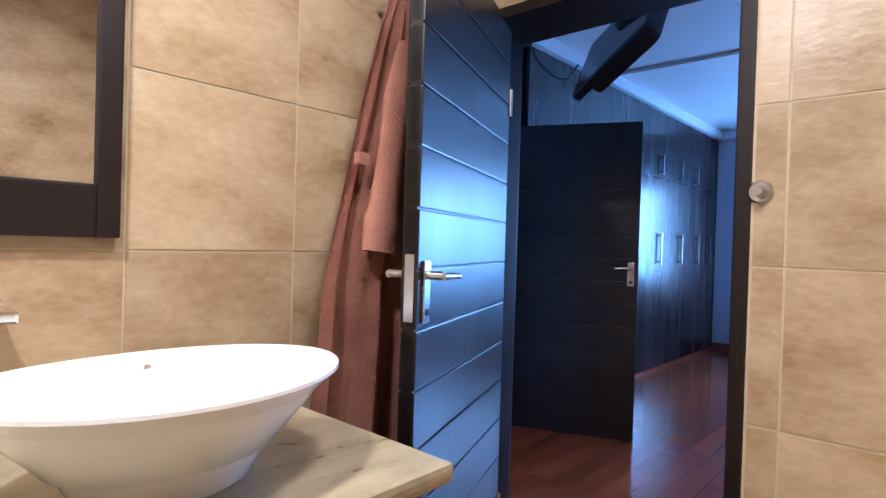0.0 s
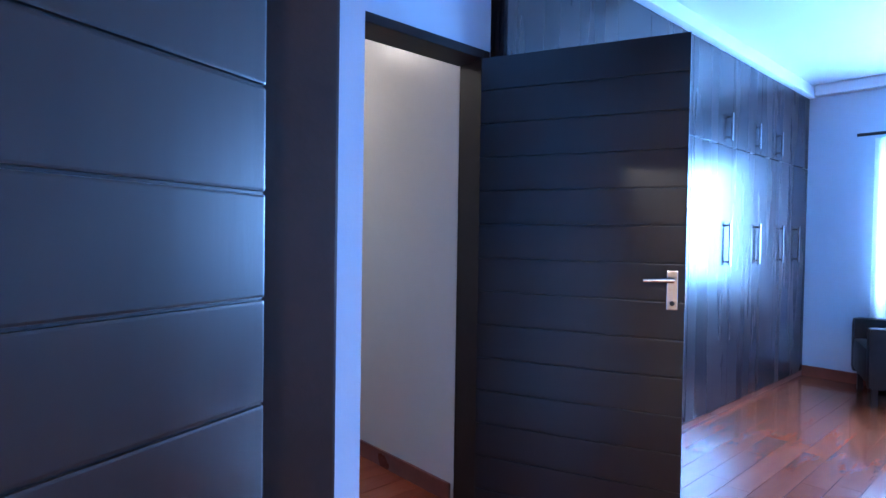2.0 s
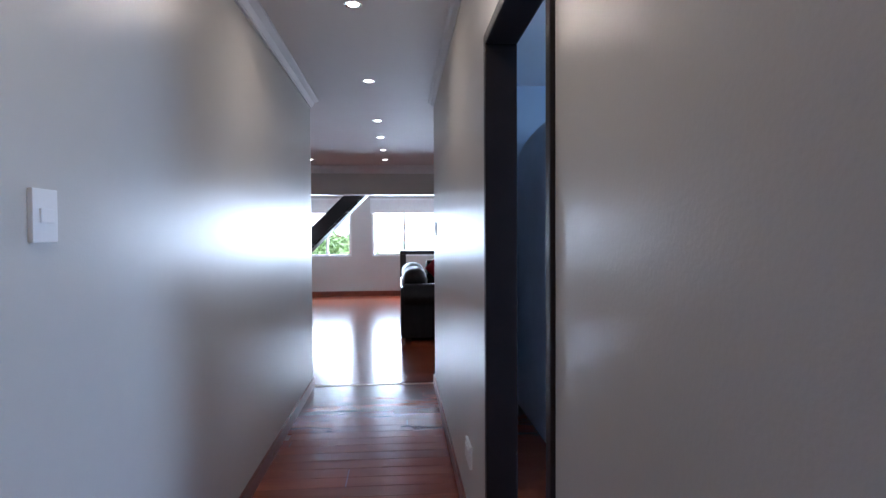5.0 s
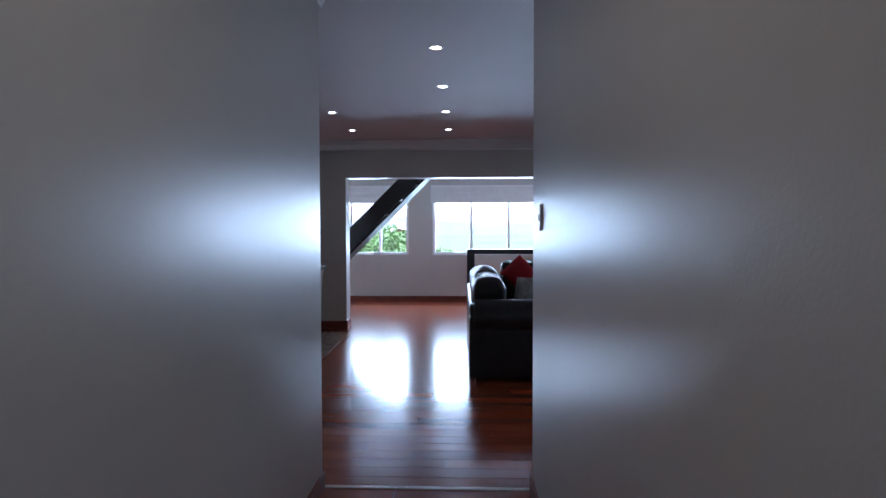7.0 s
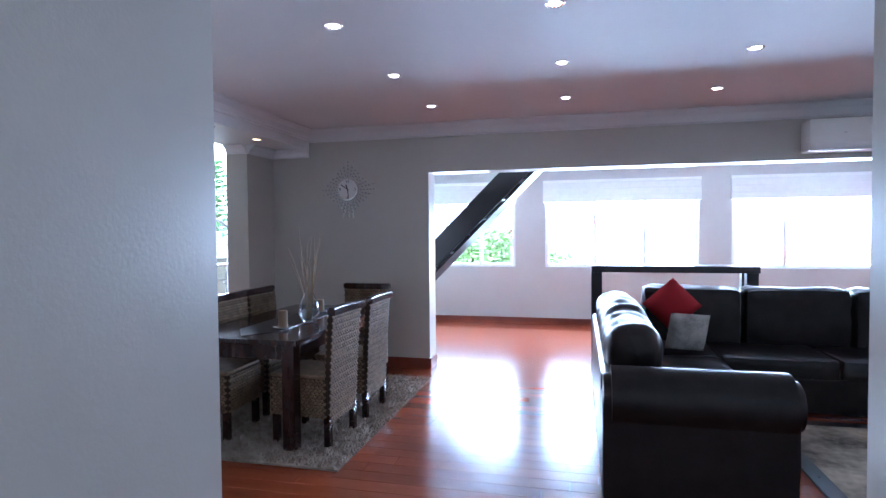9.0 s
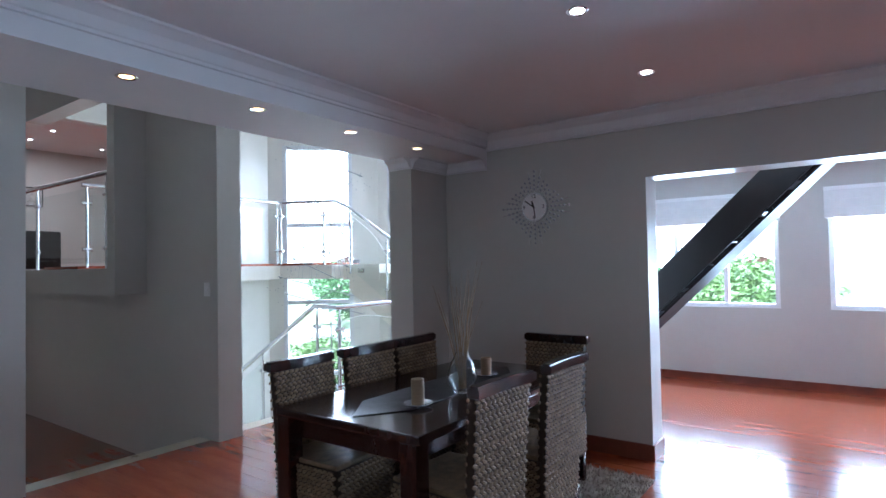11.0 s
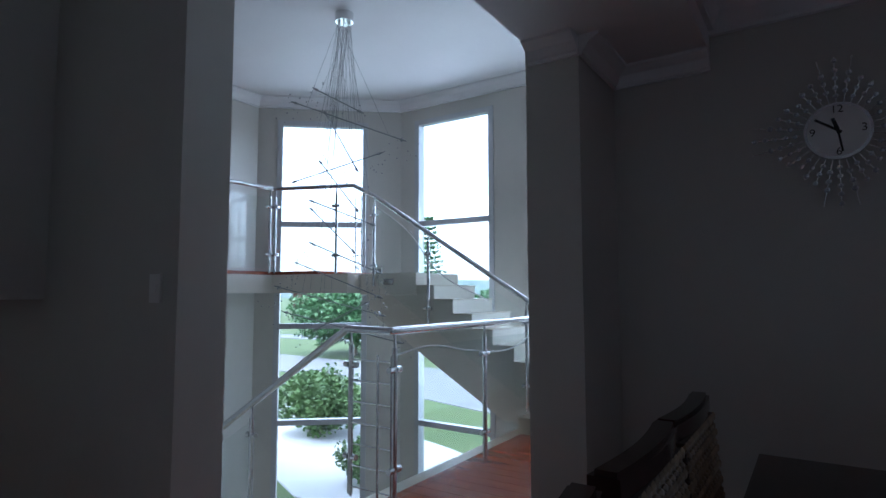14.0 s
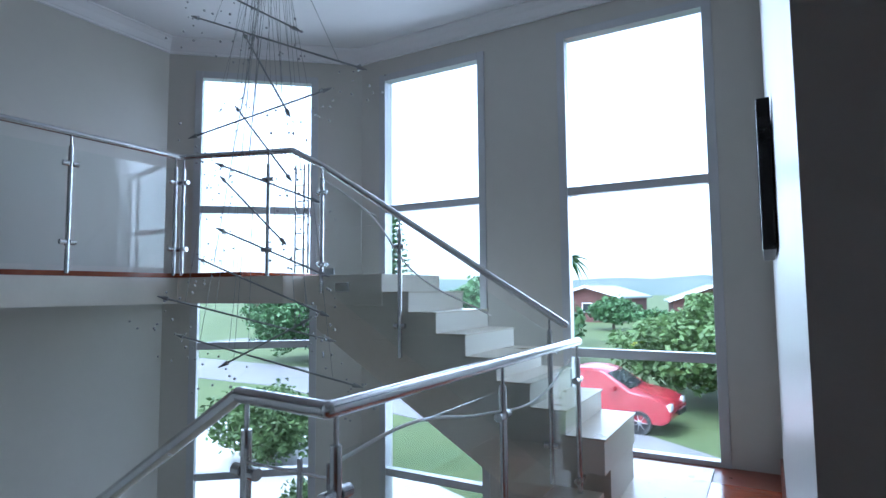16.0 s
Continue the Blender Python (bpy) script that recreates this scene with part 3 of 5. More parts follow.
for nm, r in (("frame_side", (-1.685, -1.638, -0.93, -0.906, 1.222, 2.4)), ("frame_side", (-2.66, -2.6, -0.93, -0.906, 1.222, 2.4)), ("frame_bottom", (-2.6, -1.685, -0.93, -0.906, 1.222, 1.335)),
              ("frame_top", (-2.6, -1.68, -0.93, -0.906, 2.33, 2.4))):
    part(nm, B(*r, bev=0.005), M_FRAME, mr)
part("glass", B(-2.6, -1.68, -0.915, -0.91, 1.335, 2.33), M_MIRROR, mr, "silvered mirror glass")
tp = thing("wall_tap", "chrome wall spout above the basin", "tap")
part("spout", B(-1.885, -1.845, -1.08, -0.907, 1.07, 1.092, bev=0.005), M_CHROME, tp)
bm = bmesh.new()
cyl(bm, (-1.865, -0.907, 1.081), (-1.865, -0.915, 1.081), 0.028, seg=24)
part("rose", bm, M_CHROME, tp)
# bath towel hanging in folds from a hook behind the door
def puff_sleeve():
    """A limp sleeve hanging along the robe, with a turned cuff."""
    bm_ = bmesh.new()
    prof_ = [(0.0, 0.62), (0.03, 0.6), (0.042, 0.45), (0.046, 0.3), (0.052, 0.12), (0.06, 0.1), (0.062, 0.0), (0.05, 0.0)]
    lathe(bm_, prof_, (0, 0, 0), 24, 1.0, 0.55)
    for v_ in bm_.verts:
        v_.co.x += 0.012 * noise.noise(v_.co * 14)
        v_.co.y += 0.012 * noise.noise(v_.co * 11 + Vector((5, 0, 0)))
    bmesh.ops.transform(bm_, matrix=pose(-1.03, -1.09, 1.2, 0, 7, 0), verts=bm_.verts[:])
    return bm_


tw = thing("bath_towel", "dusky pink towelling robe hanging from a wall hook", "bathrobe")
bm = bmesh.new()
cols, rws = 64, 40
grid_ = []
for j in range(rws + 1):
    v = j / rws
    z = 1.97 - v * 1.4
    half = 0.045 + 0.165 * min(1, v * 1.6) ** 0.75
    row = []
    for i in range(cols + 1):
        s = i / cols * 2 - 1
        fold = 0.03 * math.sin(s * 9.5 + 1.1 * math.sin(v * 3.4) + 0.4) * min(1, 0.3 + v) + 0.011 * math.sin(s * 21 + v * 5) + 0.012 * noise.noise(Vector((s * 3, v * 6, 2)))
        row.append(bm.verts.new((-0.9 - 0.09 * v + s * half, -1.0 + fold - 0.05 * (1 - s * s), z + 0.02 * math.sin(s * 5) * v)))
    grid_.append(row)
for j in range(rws):
    for i in range(cols):
        bm.faces.new((grid_[j][i], grid_[j][i + 1], grid_[j + 1][i + 1], grid_[j + 1][i]))
bmesh.ops.solidify(bm, geom=bm.faces[:], thickness=0.012)
part("cloth", bm, M_TOWEL, tw, smooth=True)
part("belt_loop", B(-1.1, -1.06, -1.075, -1.05, 1.44, 1.475, bev=0.006), M_TOWEL, tw)
part("sleeve", puff_sleeve(), M_TOWEL, tw, smooth=True)
bm = bmesh.new()
cyl(bm, (-0.9, -0.907, 1.96), (-0.9, -1.03, 1.975), 0.01)
tagged(part("towel_hook", bm, M_CHROME), "chrome wall hook holding the robe", "hook")

# ---- bedroom things ----
x0 = 1.168
edges = [1.2, 2.42, 2.98, 3.64, 4.15, 4.62, 5.2, 5.4]
wr = thing("built_in_wardrobe", "dark veneered built-in wardrobe with steel bar handles", "wardrobe")
part("carcass", B(1.22, 5.41, -0.076, 0.5, 0.0, 2.62), M_WARD, wr)
part("plinth", B(1.17, 5.41, -0.096, -0.077, 0.0, 0.045), M_SKIRT, wr, "pale-edged plinth")
part("top_panel", B(1.17, 2.42, -0.1, -0.077, 0.05, 2.6, bev=0.002), M_WARD, wr)


def ward_door(a, b, z0, z1, hx, hz0, hz1):
    d = part("door", B(a + 0.002, b - 0.002, -0.1, -0.077, z0 + 0.002, z1 - 0.002, bev=0.002), M_WARD, wr)
    if hx:
        bm = bmesh.new()
        bx(bm, hx - 0.012, hx + 0.012, -0.135, -0.123, hz0, hz1, 0.002)
        bx(bm, hx - 0.008, hx + 0.008, -0.125, -0.1, hz0 + 0.02, hz0 + 0.035)
        bx(bm, hx - 0.008, hx + 0.008, -0.125, -0.1, hz1 - 0.035, hz1 - 0.02)
        part("handle", bm, M_STEEL, d, "brushed steel bar handle")


for a, b, hx in ((2.42, 2.98, None), (2.98, 3.64, 3.57), (3.64, 4.56, 4.15), (4.56, 5.0, 4.68), (5.0, 5.4, 5.1)):
    ward_door(a, b, 0.05, 1.94, hx, 1.08, 1.4)
for a, b, hx in ((2.42, 2.98, None), (2.98, 3.64, 3.56), (3.64, 4.2, 4.1), (4.2, 4.9, 4.6), (4.9, 5.4, None)):
    ward_door(a, b, 1.945, 2.6, hx, 1.98, 2.18)


def window(name, x0, x1, y, z0, z1, bars, along="x", mat=None, label="white-framed window", w=0.05, d=0.06, transoms=(), shadow=False, m=None):
    t = thing(name, label, "window", kind="structure")
    mat = mat or M_WHITE

    def put(nm, u0, u1, a, b, material_, dd=d):
        r = (u0, u1, y - dd / 2, y + dd / 2, a, b) if along == "x" else (y - dd / 2, y + dd / 2, u0, u1, a, b)
        return part(nm, B(*r, bev=0.0 if dd < 0.02 else 0.005, m=m), material_, t)
    put("window_frame", x0, x0 + w, z0, z1, mat)
    put("window_frame", x1 - w, x1, z0, z1, mat)
    put("window_frame", x0 + w, x1 - w, z0, z0 + w, mat)
    put("window_frame", x0 + w, x1 - w, z1 - w, z1, mat)
    xsb = [x0 + w] + [b for b in bars] + [x1 - w]
    zsb = [z0 + w] + list(transoms) + [z1 - w]
    for b in bars:
        put("mullion", b - w / 2, b + w / 2, z0 + w, z1 - w, mat)
    for q in transoms:
        put("transom", x0 + w, x1 - w, q - w / 2, q + w / 2, mat, d * 0.9)
    for a, b in zip(xsb, xsb[1:]):
        for q, r in zip(zsb, zsb[1:]):
            p = put("pane", a, b, q, r, M_GLASS, 0.006)
            p.visible_shadow = False
    return t


window("window_1", -2.85, -0.66, 5.5, 0.75, 2.1, [-1.75], "y", label="bedroom window behind pale curtains")
window("window_2", 1.4, 3.0, 4.52, 0.85, 2.1, [2.2], "y", label="side room window with a white frame")


def drape(name, pts, z0, z1, mat, label):
    """A hanging curtain in soft folds between two points of the plan."""
    (xa, ya), (xb, yb) = pts
    bm = bmesh.new()
    n = 60
    prev = None
    nx, ny = -(yb - ya), xb - xa
    ln = math.hypot(nx, ny)
    for i in range(n + 1):
        s = i / n
        o = 0.03 * math.sin(s * ln * 45)
        x, y = xa + (xb - xa) * s + nx / ln * o, ya + (yb - ya) * s + ny / ln * o
        cur = (bm.verts.new((x, y, z0)), bm.verts.new((x, y, z1)))
        if prev:
            bm.faces.new((prev[0], cur[0], cur[1], prev[1]))
        prev = cur
    bmesh.ops.solidify(bm, geom=bm.faces[:], thickness=0.004)
    c = thing(name, label, "curtain")
    part("cloth", bm, mat, c, smooth=True)
    bm = bmesh.new()
    cyl(bm, (xa - 0.04, ya + 0.12, z1 + 0.03), (xb - 0.04, yb - 0.12, z1 + 0.03), 0.014)
    part("rod", bm, M_BLACK, c, "dark curtain rod")


drape("curtain", ((5.33, -0.62), (5.33, -0.95)), 0.05, 2.17, M_BLIND, "pale drawn-back curtain hanging from a dark rod")
ac = thing("armchair", "dark leather armchair standing by the bedroom window", "armchair", at=(5.0, -0.92, 0), rz=-160)
for nm, r in (("seat", (-0.3, 0.3, -0.3, 0.3, 0.18, 0.45)), ("backrest", (-0.38, 0.38, 0.2, 0.38, 0.2, 0.9)), ("arm", (-0.4, -0.28, -0.3, 0.3, 0.15, 0.62)), ("arm", (0.28, 0.4, -0.3, 0.3, 0.15, 0.62))):
    part(nm, B(*r, bev=0.05), M_LEATHER, ac, smooth=True)
for sx in (-0.3, 0.3):
    for sy in (-0.24, 0.3):
        part("leg", B(sx - 0.02, sx + 0.02, sy - 0.02, sy + 0.02, 0, 0.2), M_FRAME, ac)
# television on a ceiling bracket, tipped forward
tv = thing("television", "black flat television tilted on a ceiling bracket", "television", at=(0.53, -1.04, 2.26))
tm = pose(0, 0, 0, 28, 18, 62)
part("casing", B(-0.3, 0.3, -0.03, 0.02, -0.2, 0.2, bev=0.012, m=tm), M_BLACK, tv)
part("screen", B(-0.285, 0.285, 0.021, 0.024, -0.185, 0.185, m=tm), M_CARGLASS, tv)
part("rear_housing", B(-0.23, 0.23, -0.1, -0.03, -0.15, 0.14, bev=0.03, m=tm), M_BLACK, tv)
bm = bmesh.new()
cyl(bm, (0, 0, 0.05), (0.0, 0.0, 0.43), 0.022)
bx(bm, -0.08, 0.08, -0.08, 0.08, 0.425, 0.438)
part("bracket", bm, M_BLACK, tv)
cu = bpy.data.curves.new("cable", "CURVE")
cu.dimensions, cu.bevel_depth = "3D", 0.005
sp = cu.splines.new("BEZIER")
cpts = [(0.1, -0.8, 2.3), (0.12, -0.82, 2.12), (0.26, -0.9, 2.02), (0.34, -0.93, 2.1)]
sp.bezier_points.add(len(cpts) - 1)
for bp_, c in zip(sp.bezier_points, cpts):
    bp_.co = c
    bp_.handle_left_type = bp_.handle_right_type = "AUTO"
cu.materials.append(M_BLACK)
tagged(new("cable", cu), "thin black cable hanging below the television", "cable")
# alarm keypad on the blue wall
kp = thing("alarm_keypad", "white alarm keypad with a display and an open flap", "keypad")
part("body", B(0.035, 0.135, -0.025, 0, 1.565, 1.665, bev=0.004), M_PLASTIC, kp)
part("display", B(0.04, 0.066, -0.027, -0.025, 1.57, 1.66), M_BLACK, kp, "dark display strip")
part("led", B(0.05, 0.058, -0.029, -0.027, 1.642, 1.646), M_LED, kp)
for i in range(4):
    for j in range(4):
        part("button", B(0.073 + i * 0.0155, 0.084 + i * 0.0155, -0.03, -0.025, 1.58 + j * 0.021, 1.592 + j * 0.021, bev=0.001), M_GREY, kp)
fp = part("flap", B(0.137, 0.195, -0.02, -0.016, 1.562, 1.655), M_PLASTIC, kp, "open flap with a small instruction table")
for j in range(9):
    part("print_line", B(0.145, 0.186, -0.021, -0.0201, 1.576 + j * 0.008, 1.578 + j * 0.008), M_GREY, fp)


def plate(name, x, side, y0, y1, z0, z1, label, rockers=1):
    s = thing(name, label, "switch")
    part("plate", B(x, x + side * 0.012, y0, y1, z0, z1, bev=0.003), M_PLASTIC, s)
    h = (z1 - z0)
    for k in range(rockers):
        c = z0 + h * (k + 1) / (rockers + 1)
        part("rocker", B(x + side * 0.012, x + side * 0.017, y0 + 0.022, y1 - 0.022, c - 0.016, c + 0.016, bev=0.002), M_WHITE, s)


plate("light_switch", 0.0, 1, 1.67, 1.76, 1.36, 1.48, "white light switch on the hall wall")
plate("light_switch", 1.115, -1, 5.24, 5.33, 1.37, 1.49, "white light switch near the end of the hall wall")
plate("wall_socket", 1.115, -1, 2.88, 3.04, 0.32, 0.42, "white wall socket above the skirting", 2)
sw = thing("light_switch", "white light switch on the pier wall", "switch")
part("plate", B(-4.24, -4.16, 8.908, 8.92, 1.24, 1.36, bev=0.003), M_PLASTIC, sw)
part("rocker", B(-4.218, -4.182, 8.903, 8.908, 1.284, 1.316, bev=0.002), M_WHITE, sw)
cb = thing("side_cupboard", "pale lilac cupboard with an arched top behind the doorway", "cupboard", at=(0, 0, 0))
bm = bmesh.new()
extrude(bm, [(3.2, 0.0), (4.9, 0.0), (4.9, 1.95)] + [(4.05 + 0.85 * math.cos(a), 1.95 + 0.16 * math.sin(a)) for a in [math.pi * k / 12 for k in range(1, 12)]] + [(3.2, 1.95)], "x", 1.75, 2.2)
part("body", bm, material("lilac_paint", (0.5, 0.47, 0.52), 0.5), cb)
part("knob", B(1.735, 1.75, 3.4, 3.44, 1.2, 1.24, bev=0.006), M_BLACK, cb)

# ---- downlights ----
ring_bm = bmesh.new()
lathe(ring_bm, [(0.03, 0.0), (0.045, -0.004), (0.05, 0.0)], seg=24)
ring_me = mesh_of("trim_ring", ring_bm, M_CHROME, True)
disc_me = {}
for key, mt in (("cool", M_DOWN), ("warm", M_DOWNW)):
    bm = bmesh.new()
    lathe(bm, [(0.0, -0.001), (0.02, -0.003), (0.032, -0.001)], seg=20)
    disc_me[key] = mesh_of("bulb", bm, mt)


def downlight(x, y, z, key="cool", group="ceiling downlights", lit=True):
    d = thing("downlight", "small round recessed downlight, lit" if key == "cool" else "small warm recessed downlight, lit", "downlight", group, at=(x, y, z - 0.001))
    for nm, me in (("trim_ring", ring_me), ("bulb", disc_me[key])):
        o = new(nm, me)
        o.parent = d


for y in (0.9, 3.44, 4.93):
    downlight(0.56, y, 2.6, group="hall downlights")
for x in (-0.61, 0.57, 1.75, 2.95, 4.1, 5.2):
    for y in (6.48, 7.5, 8.52, 9.56):
        downlight(x, y, 2.6)
for y in (5.95, 6.68, 7.41, 8.14, 8.88, 9.61):
    downlight(-2.4, y, 2.395, "warm", "beam downlights")
for x in (-12.5, -11.4, -10.3):
    for y in (8.9, 10.3, 11.6):
        downlight(x, y, 4.05, group="upper room downlights")


# ---- sunroom windows, blinds, loft stair ----
window("window_4", -2.0, -0.32, 13.66, 0.9, 2.05, [-1.44, -0.88], label="white-framed sunroom window with three panes")
window("window_5", 0.15, 2.38, 13.66, 0.9, 2.05, [0.9, 1.62], label="white-framed sunroom window with three panes")
window("window_6", 2.82, 4.64, 13.66, 0.9, 2.05, [3.52], label="white-framed sunroom window with two panes")
for a, b in ((-2.02, -0.3), (0.12, 2.4), (2.8, 4.66)):
    bl = thing("roman_blind", "white roman blind drawn up over a window", "blind", "sunroom blinds")
    for k in range(3):
        part("fold", B(a, b, 13.5 + 0.012 * k, 13.588, 1.9 + 0.09 * k, 2.0 + 0.1 * k, bev=0.012), M_BLIND, bl)
    part("headrail", B(a, b, 13.52, 13.588, 2.2, 2.24, bev=0.005), M_WHITE, bl)
st = thing("loft_stair", "dark-stained timber stair rising steeply to a loft", "stair")
s0, s1 = Vector((-2.08, 0, 0.0)), Vector((0.44, 0, 2.5))
ang = math.atan2(s1.z - s0.z, s1.x - s0.x)
ln = (s1 - s0).length
for y in (11.3, 11.95):
    m = Matrix.Translation((s0.x, y, 0.02)) @ Matrix.Rotation(-ang, 4, "Y")
    part("stringer", B(0.02, ln - 0.12, -0.025, 0.025, -0.02, 0.23, bev=0.006, m=m), M_DOOR, st)
for k in range(1, 11):
    f = k / 11
    c = s0.lerp(s1, f)
    part("tread", B(c.x - 0.18, c.x + 0.1, 11.3, 11.95, c.z + 0.03, c.z + 0.065, bev=0.004), M_DOOR, st)
m = Matrix.Translation((s0.x, 11.6, -0.06)) @ Matrix.Rotation(-ang, 4, "Y")
part("soffit_batten", B(0.3, ln - 0.25, -0.3, 0.3, -0.005, 0.01, m=m), M_FRAME, st)

# ---- wall clock and air conditioner ----
ck = thing("sunburst_clock", "round wall clock in a sunburst of wire and glass beads", "clock", at=(-1.78, 10.41, 1.94))
bm = bmesh.new()
cyl(bm, (0, 0, 0), (0, -0.03, 0), 0.118, seg=40)
part("case", bm, M_STEEL, ck)
bm = bmesh.new()
cyl(bm, (0, -0.03, 0), (0, -0.033, 0), 0.107, seg=40)
face = part("dial", bm, M_WHITE, ck, "white dial")
for nm, a, l, w in (("hour_hand", radians(-18), 0.055, 0.007), ("minute_hand", radians(-55), 0.095, 0.005), ("minute_hand", radians(172), 0.09, 0.004)):
    part(nm, B(-w, w, -0.038, -0.035, -0.015, l, m=Matrix.Rotation(a, 4, "Y")), M_BLACK, ck)
for txt, a in (("12", 0), ("3", 90), ("6", 180), ("9", 270)):
    fc = bpy.data.curves.new("numeral", "FONT")
    fc.body, fc.size, fc.align_x, fc.align_y, fc.extrude = txt, 0.045, "CENTER", "CENTER", 0.0006
    fc.materials.append(M_BLACK)
    o = new("numeral", fc)
    o.parent = ck
    o.matrix_basis = Matrix.Translation((0.088 * math.sin(radians(a)), -0.0345, 0.088 * math.cos(radians(a)))) @ pose(0, 0, 0, 90, 0, 0)
for k in range(32):
    a = 2 * math.pi * k / 32
    tip = 0.195 + 0.12 * abs(math.cos(2 * a)) ** 3 + (0.025 if k % 2 else 0.0)
    bm = bmesh.new()
    cyl(bm, (0.12 * math.sin(a), -0.012, 0.12 * math.cos(a)), (tip * math.sin(a), -0.012, tip * math.cos(a)), 0.0022, seg=5)
    r_ = part("ray", bm, M_STEEL, ck)
    for f in ((0.15, 0.185, 0.225, 0.26, 0.3) if k % 2 == 0 else (0.17, 0.21, 0.245)):
        if f <= tip + 0.001:
            bm = bmesh.new()
            ball(bm, (f * math.sin(a), -0.014, f * math.cos(a)), 0.011 + 0.02 * max(0, f - 0.15) * (k % 2), sub=1)
            part("bead", bm, M_CRYSTAL, r_)
acu = thing("air_conditioner", "white wall-mounted split air conditioner", "air conditioner")
part("casing", B(2.63, 3.5, 10.2, 10.418, 2.15, 2.43, bev=0.03), M_PLASTIC, acu, smooth=True)
part("louvre", B(2.68, 3.45, 10.195, 10.21, 2.17, 2.215, bev=0.005), M_WHITE, acu)
part("display", B(2.9, 2.92, 10.197, 10.2, 2.3, 2.305), M_GREY, acu)

# ---- dining set ----
bm = bmesh.new()
bx(bm, -2.38, -0.76, 7.79, 10.02, 0.006, 0.02, 0.004)
rg = thing("dining_rug", "shaggy taupe rug under the dining table", "rug")
part("backing", bm, M_RUG, rg)
bm = bmesh.new()
rnd = random.Random(4)
for k in range(14000):
    x, y = rnd.uniform(-2.39, -0.75), rnd.uniform(7.78, 10.03)
    h, dx, dy, w = rnd.uniform(0.015, 0.032), rnd.uniform(-0.015, 0.015), rnd.uniform(-0.015, 0.015), 0.006
    c = rnd.uniform(0, 3.14)
    a = bm.verts.new((x - w * math.cos(c), y - w * math.sin(c), 0.018))
    b = bm.verts.new((x + w * math.cos(c), y + w * math.sin(c), 0.018))
    bm.faces.new((a, b, bm.verts.new((x + dx, y + dy, 0.018 + h))))
me = bpy.data.meshes.new("pile")
bm.to_mesh(me)
bm.free()
me.materials.append(M_RUG)
o = new("pile", me)
o.parent = rg
tagged(o, kind="stuff")
tb = thing("dining_table", "dark polished dining table with square legs", "table")
part("tabletop", B(-2.06, -1.13, 7.98, 9.7, 0.725, 0.765, bev=0.008), M_TABLE, tb)
for nm, r in (("apron", (-2.0, -1.22, 8.04, 8.065, 0.62, 0.725)), ("apron", (-2.0, -1.22, 9.6, 9.625, 0.62, 0.725)), ("apron", (-2.0, -1.975, 8.065, 9.6, 0.62, 0.725)), ("apron", (-1.245, -1.22, 8.065, 9.6, 0.62, 0.725))):
    part(nm, B(*r, bev=0.003), M_TABLE, tb)
for x in (-2.02, -1.2):
    for y in (8.035, 9.64):
        part("leg", B(x - 0.045, x + 0.045, y - 0.045, y + 0.045, 0.02, 0.725, bev=0.008), M_TABLE, tb)
bm = bmesh.new()
extrude(bm, [(-1.76, 8.3), (-1.59, 8.06), (-1.42, 8.3), (-1.42, 9.3), (-1.59, 9.54), (-1.76, 9.3)], "z", 0.766, 0.77)
tagged(part("table_runner", bm, material("dark_satin_cloth", (0.012, 0.007, 0.007), 0.42, scale=12, bump=0.08, bump_scale=200, spec=0.35)), "dark pointed cloth runner lying on the dining table", "table runner")


def weave(nm, parent, x0, x1, z0, z1, y_of, thick, rows=26, cols=9, faces=(-1, 1), flare=0.0, m=None):
    """A panel of thick plaited strands: slanting knots in staggered rows over a core coloured dark as the gaps' shade;
    y_of(z) bends it, flare widens it upwards.
    """
    bm, core = bmesh.new(), bmesh.new()
    dz, dx = (z1 - z0) / rows, (x1 - x0) / cols
    for j in range(rows):
        z = z0 + (j + 0.5) * dz
        wide = 1 + flare * (z - z0) / (z1 - z0)
        for i in range(cols + 1):
            x = x0 + i * dx + (dx / 2 if j % 2 else 0)
            if x > x1:
                continue
            for sd in faces:
                mk = Matrix.Translation((x * wide, y_of(z) + sd * thick / 2, z)) @ Matrix.Rotation(radians(24 if j % 2 else -24), 4, "Y") @ Matrix.Diagonal((dx * 1.25, 0.02, dz * 1.0, 1))
                bmesh.ops.create_icosphere(bm, subdivisions=1, radius=0.5, matrix=mk)
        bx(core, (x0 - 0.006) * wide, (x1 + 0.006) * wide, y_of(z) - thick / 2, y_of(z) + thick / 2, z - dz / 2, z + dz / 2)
    if m is not None:
        for b_ in (bm, core):
            bmesh.ops.transform(b_, matrix=m, verts=b_.verts[:])
    panel = part(nm, bm, M_WICKER, parent, smooth=True)
    tagged(part("core", core, M_WICKSHADE, panel), kind="stuff")
    return panel


ch = thing("dining_chair", "high-backed woven seagrass dining chair with dark wooden legs and top rail", "chair", "chairs round the dining table", at=(-1.05, 8.3, 0.02), rz=-90)


def lean(z):
    return 0.2 + 0.09 * max(0, (z - 0.45)) ** 1.3 - 0.05 * max(0, 0.45 - z)


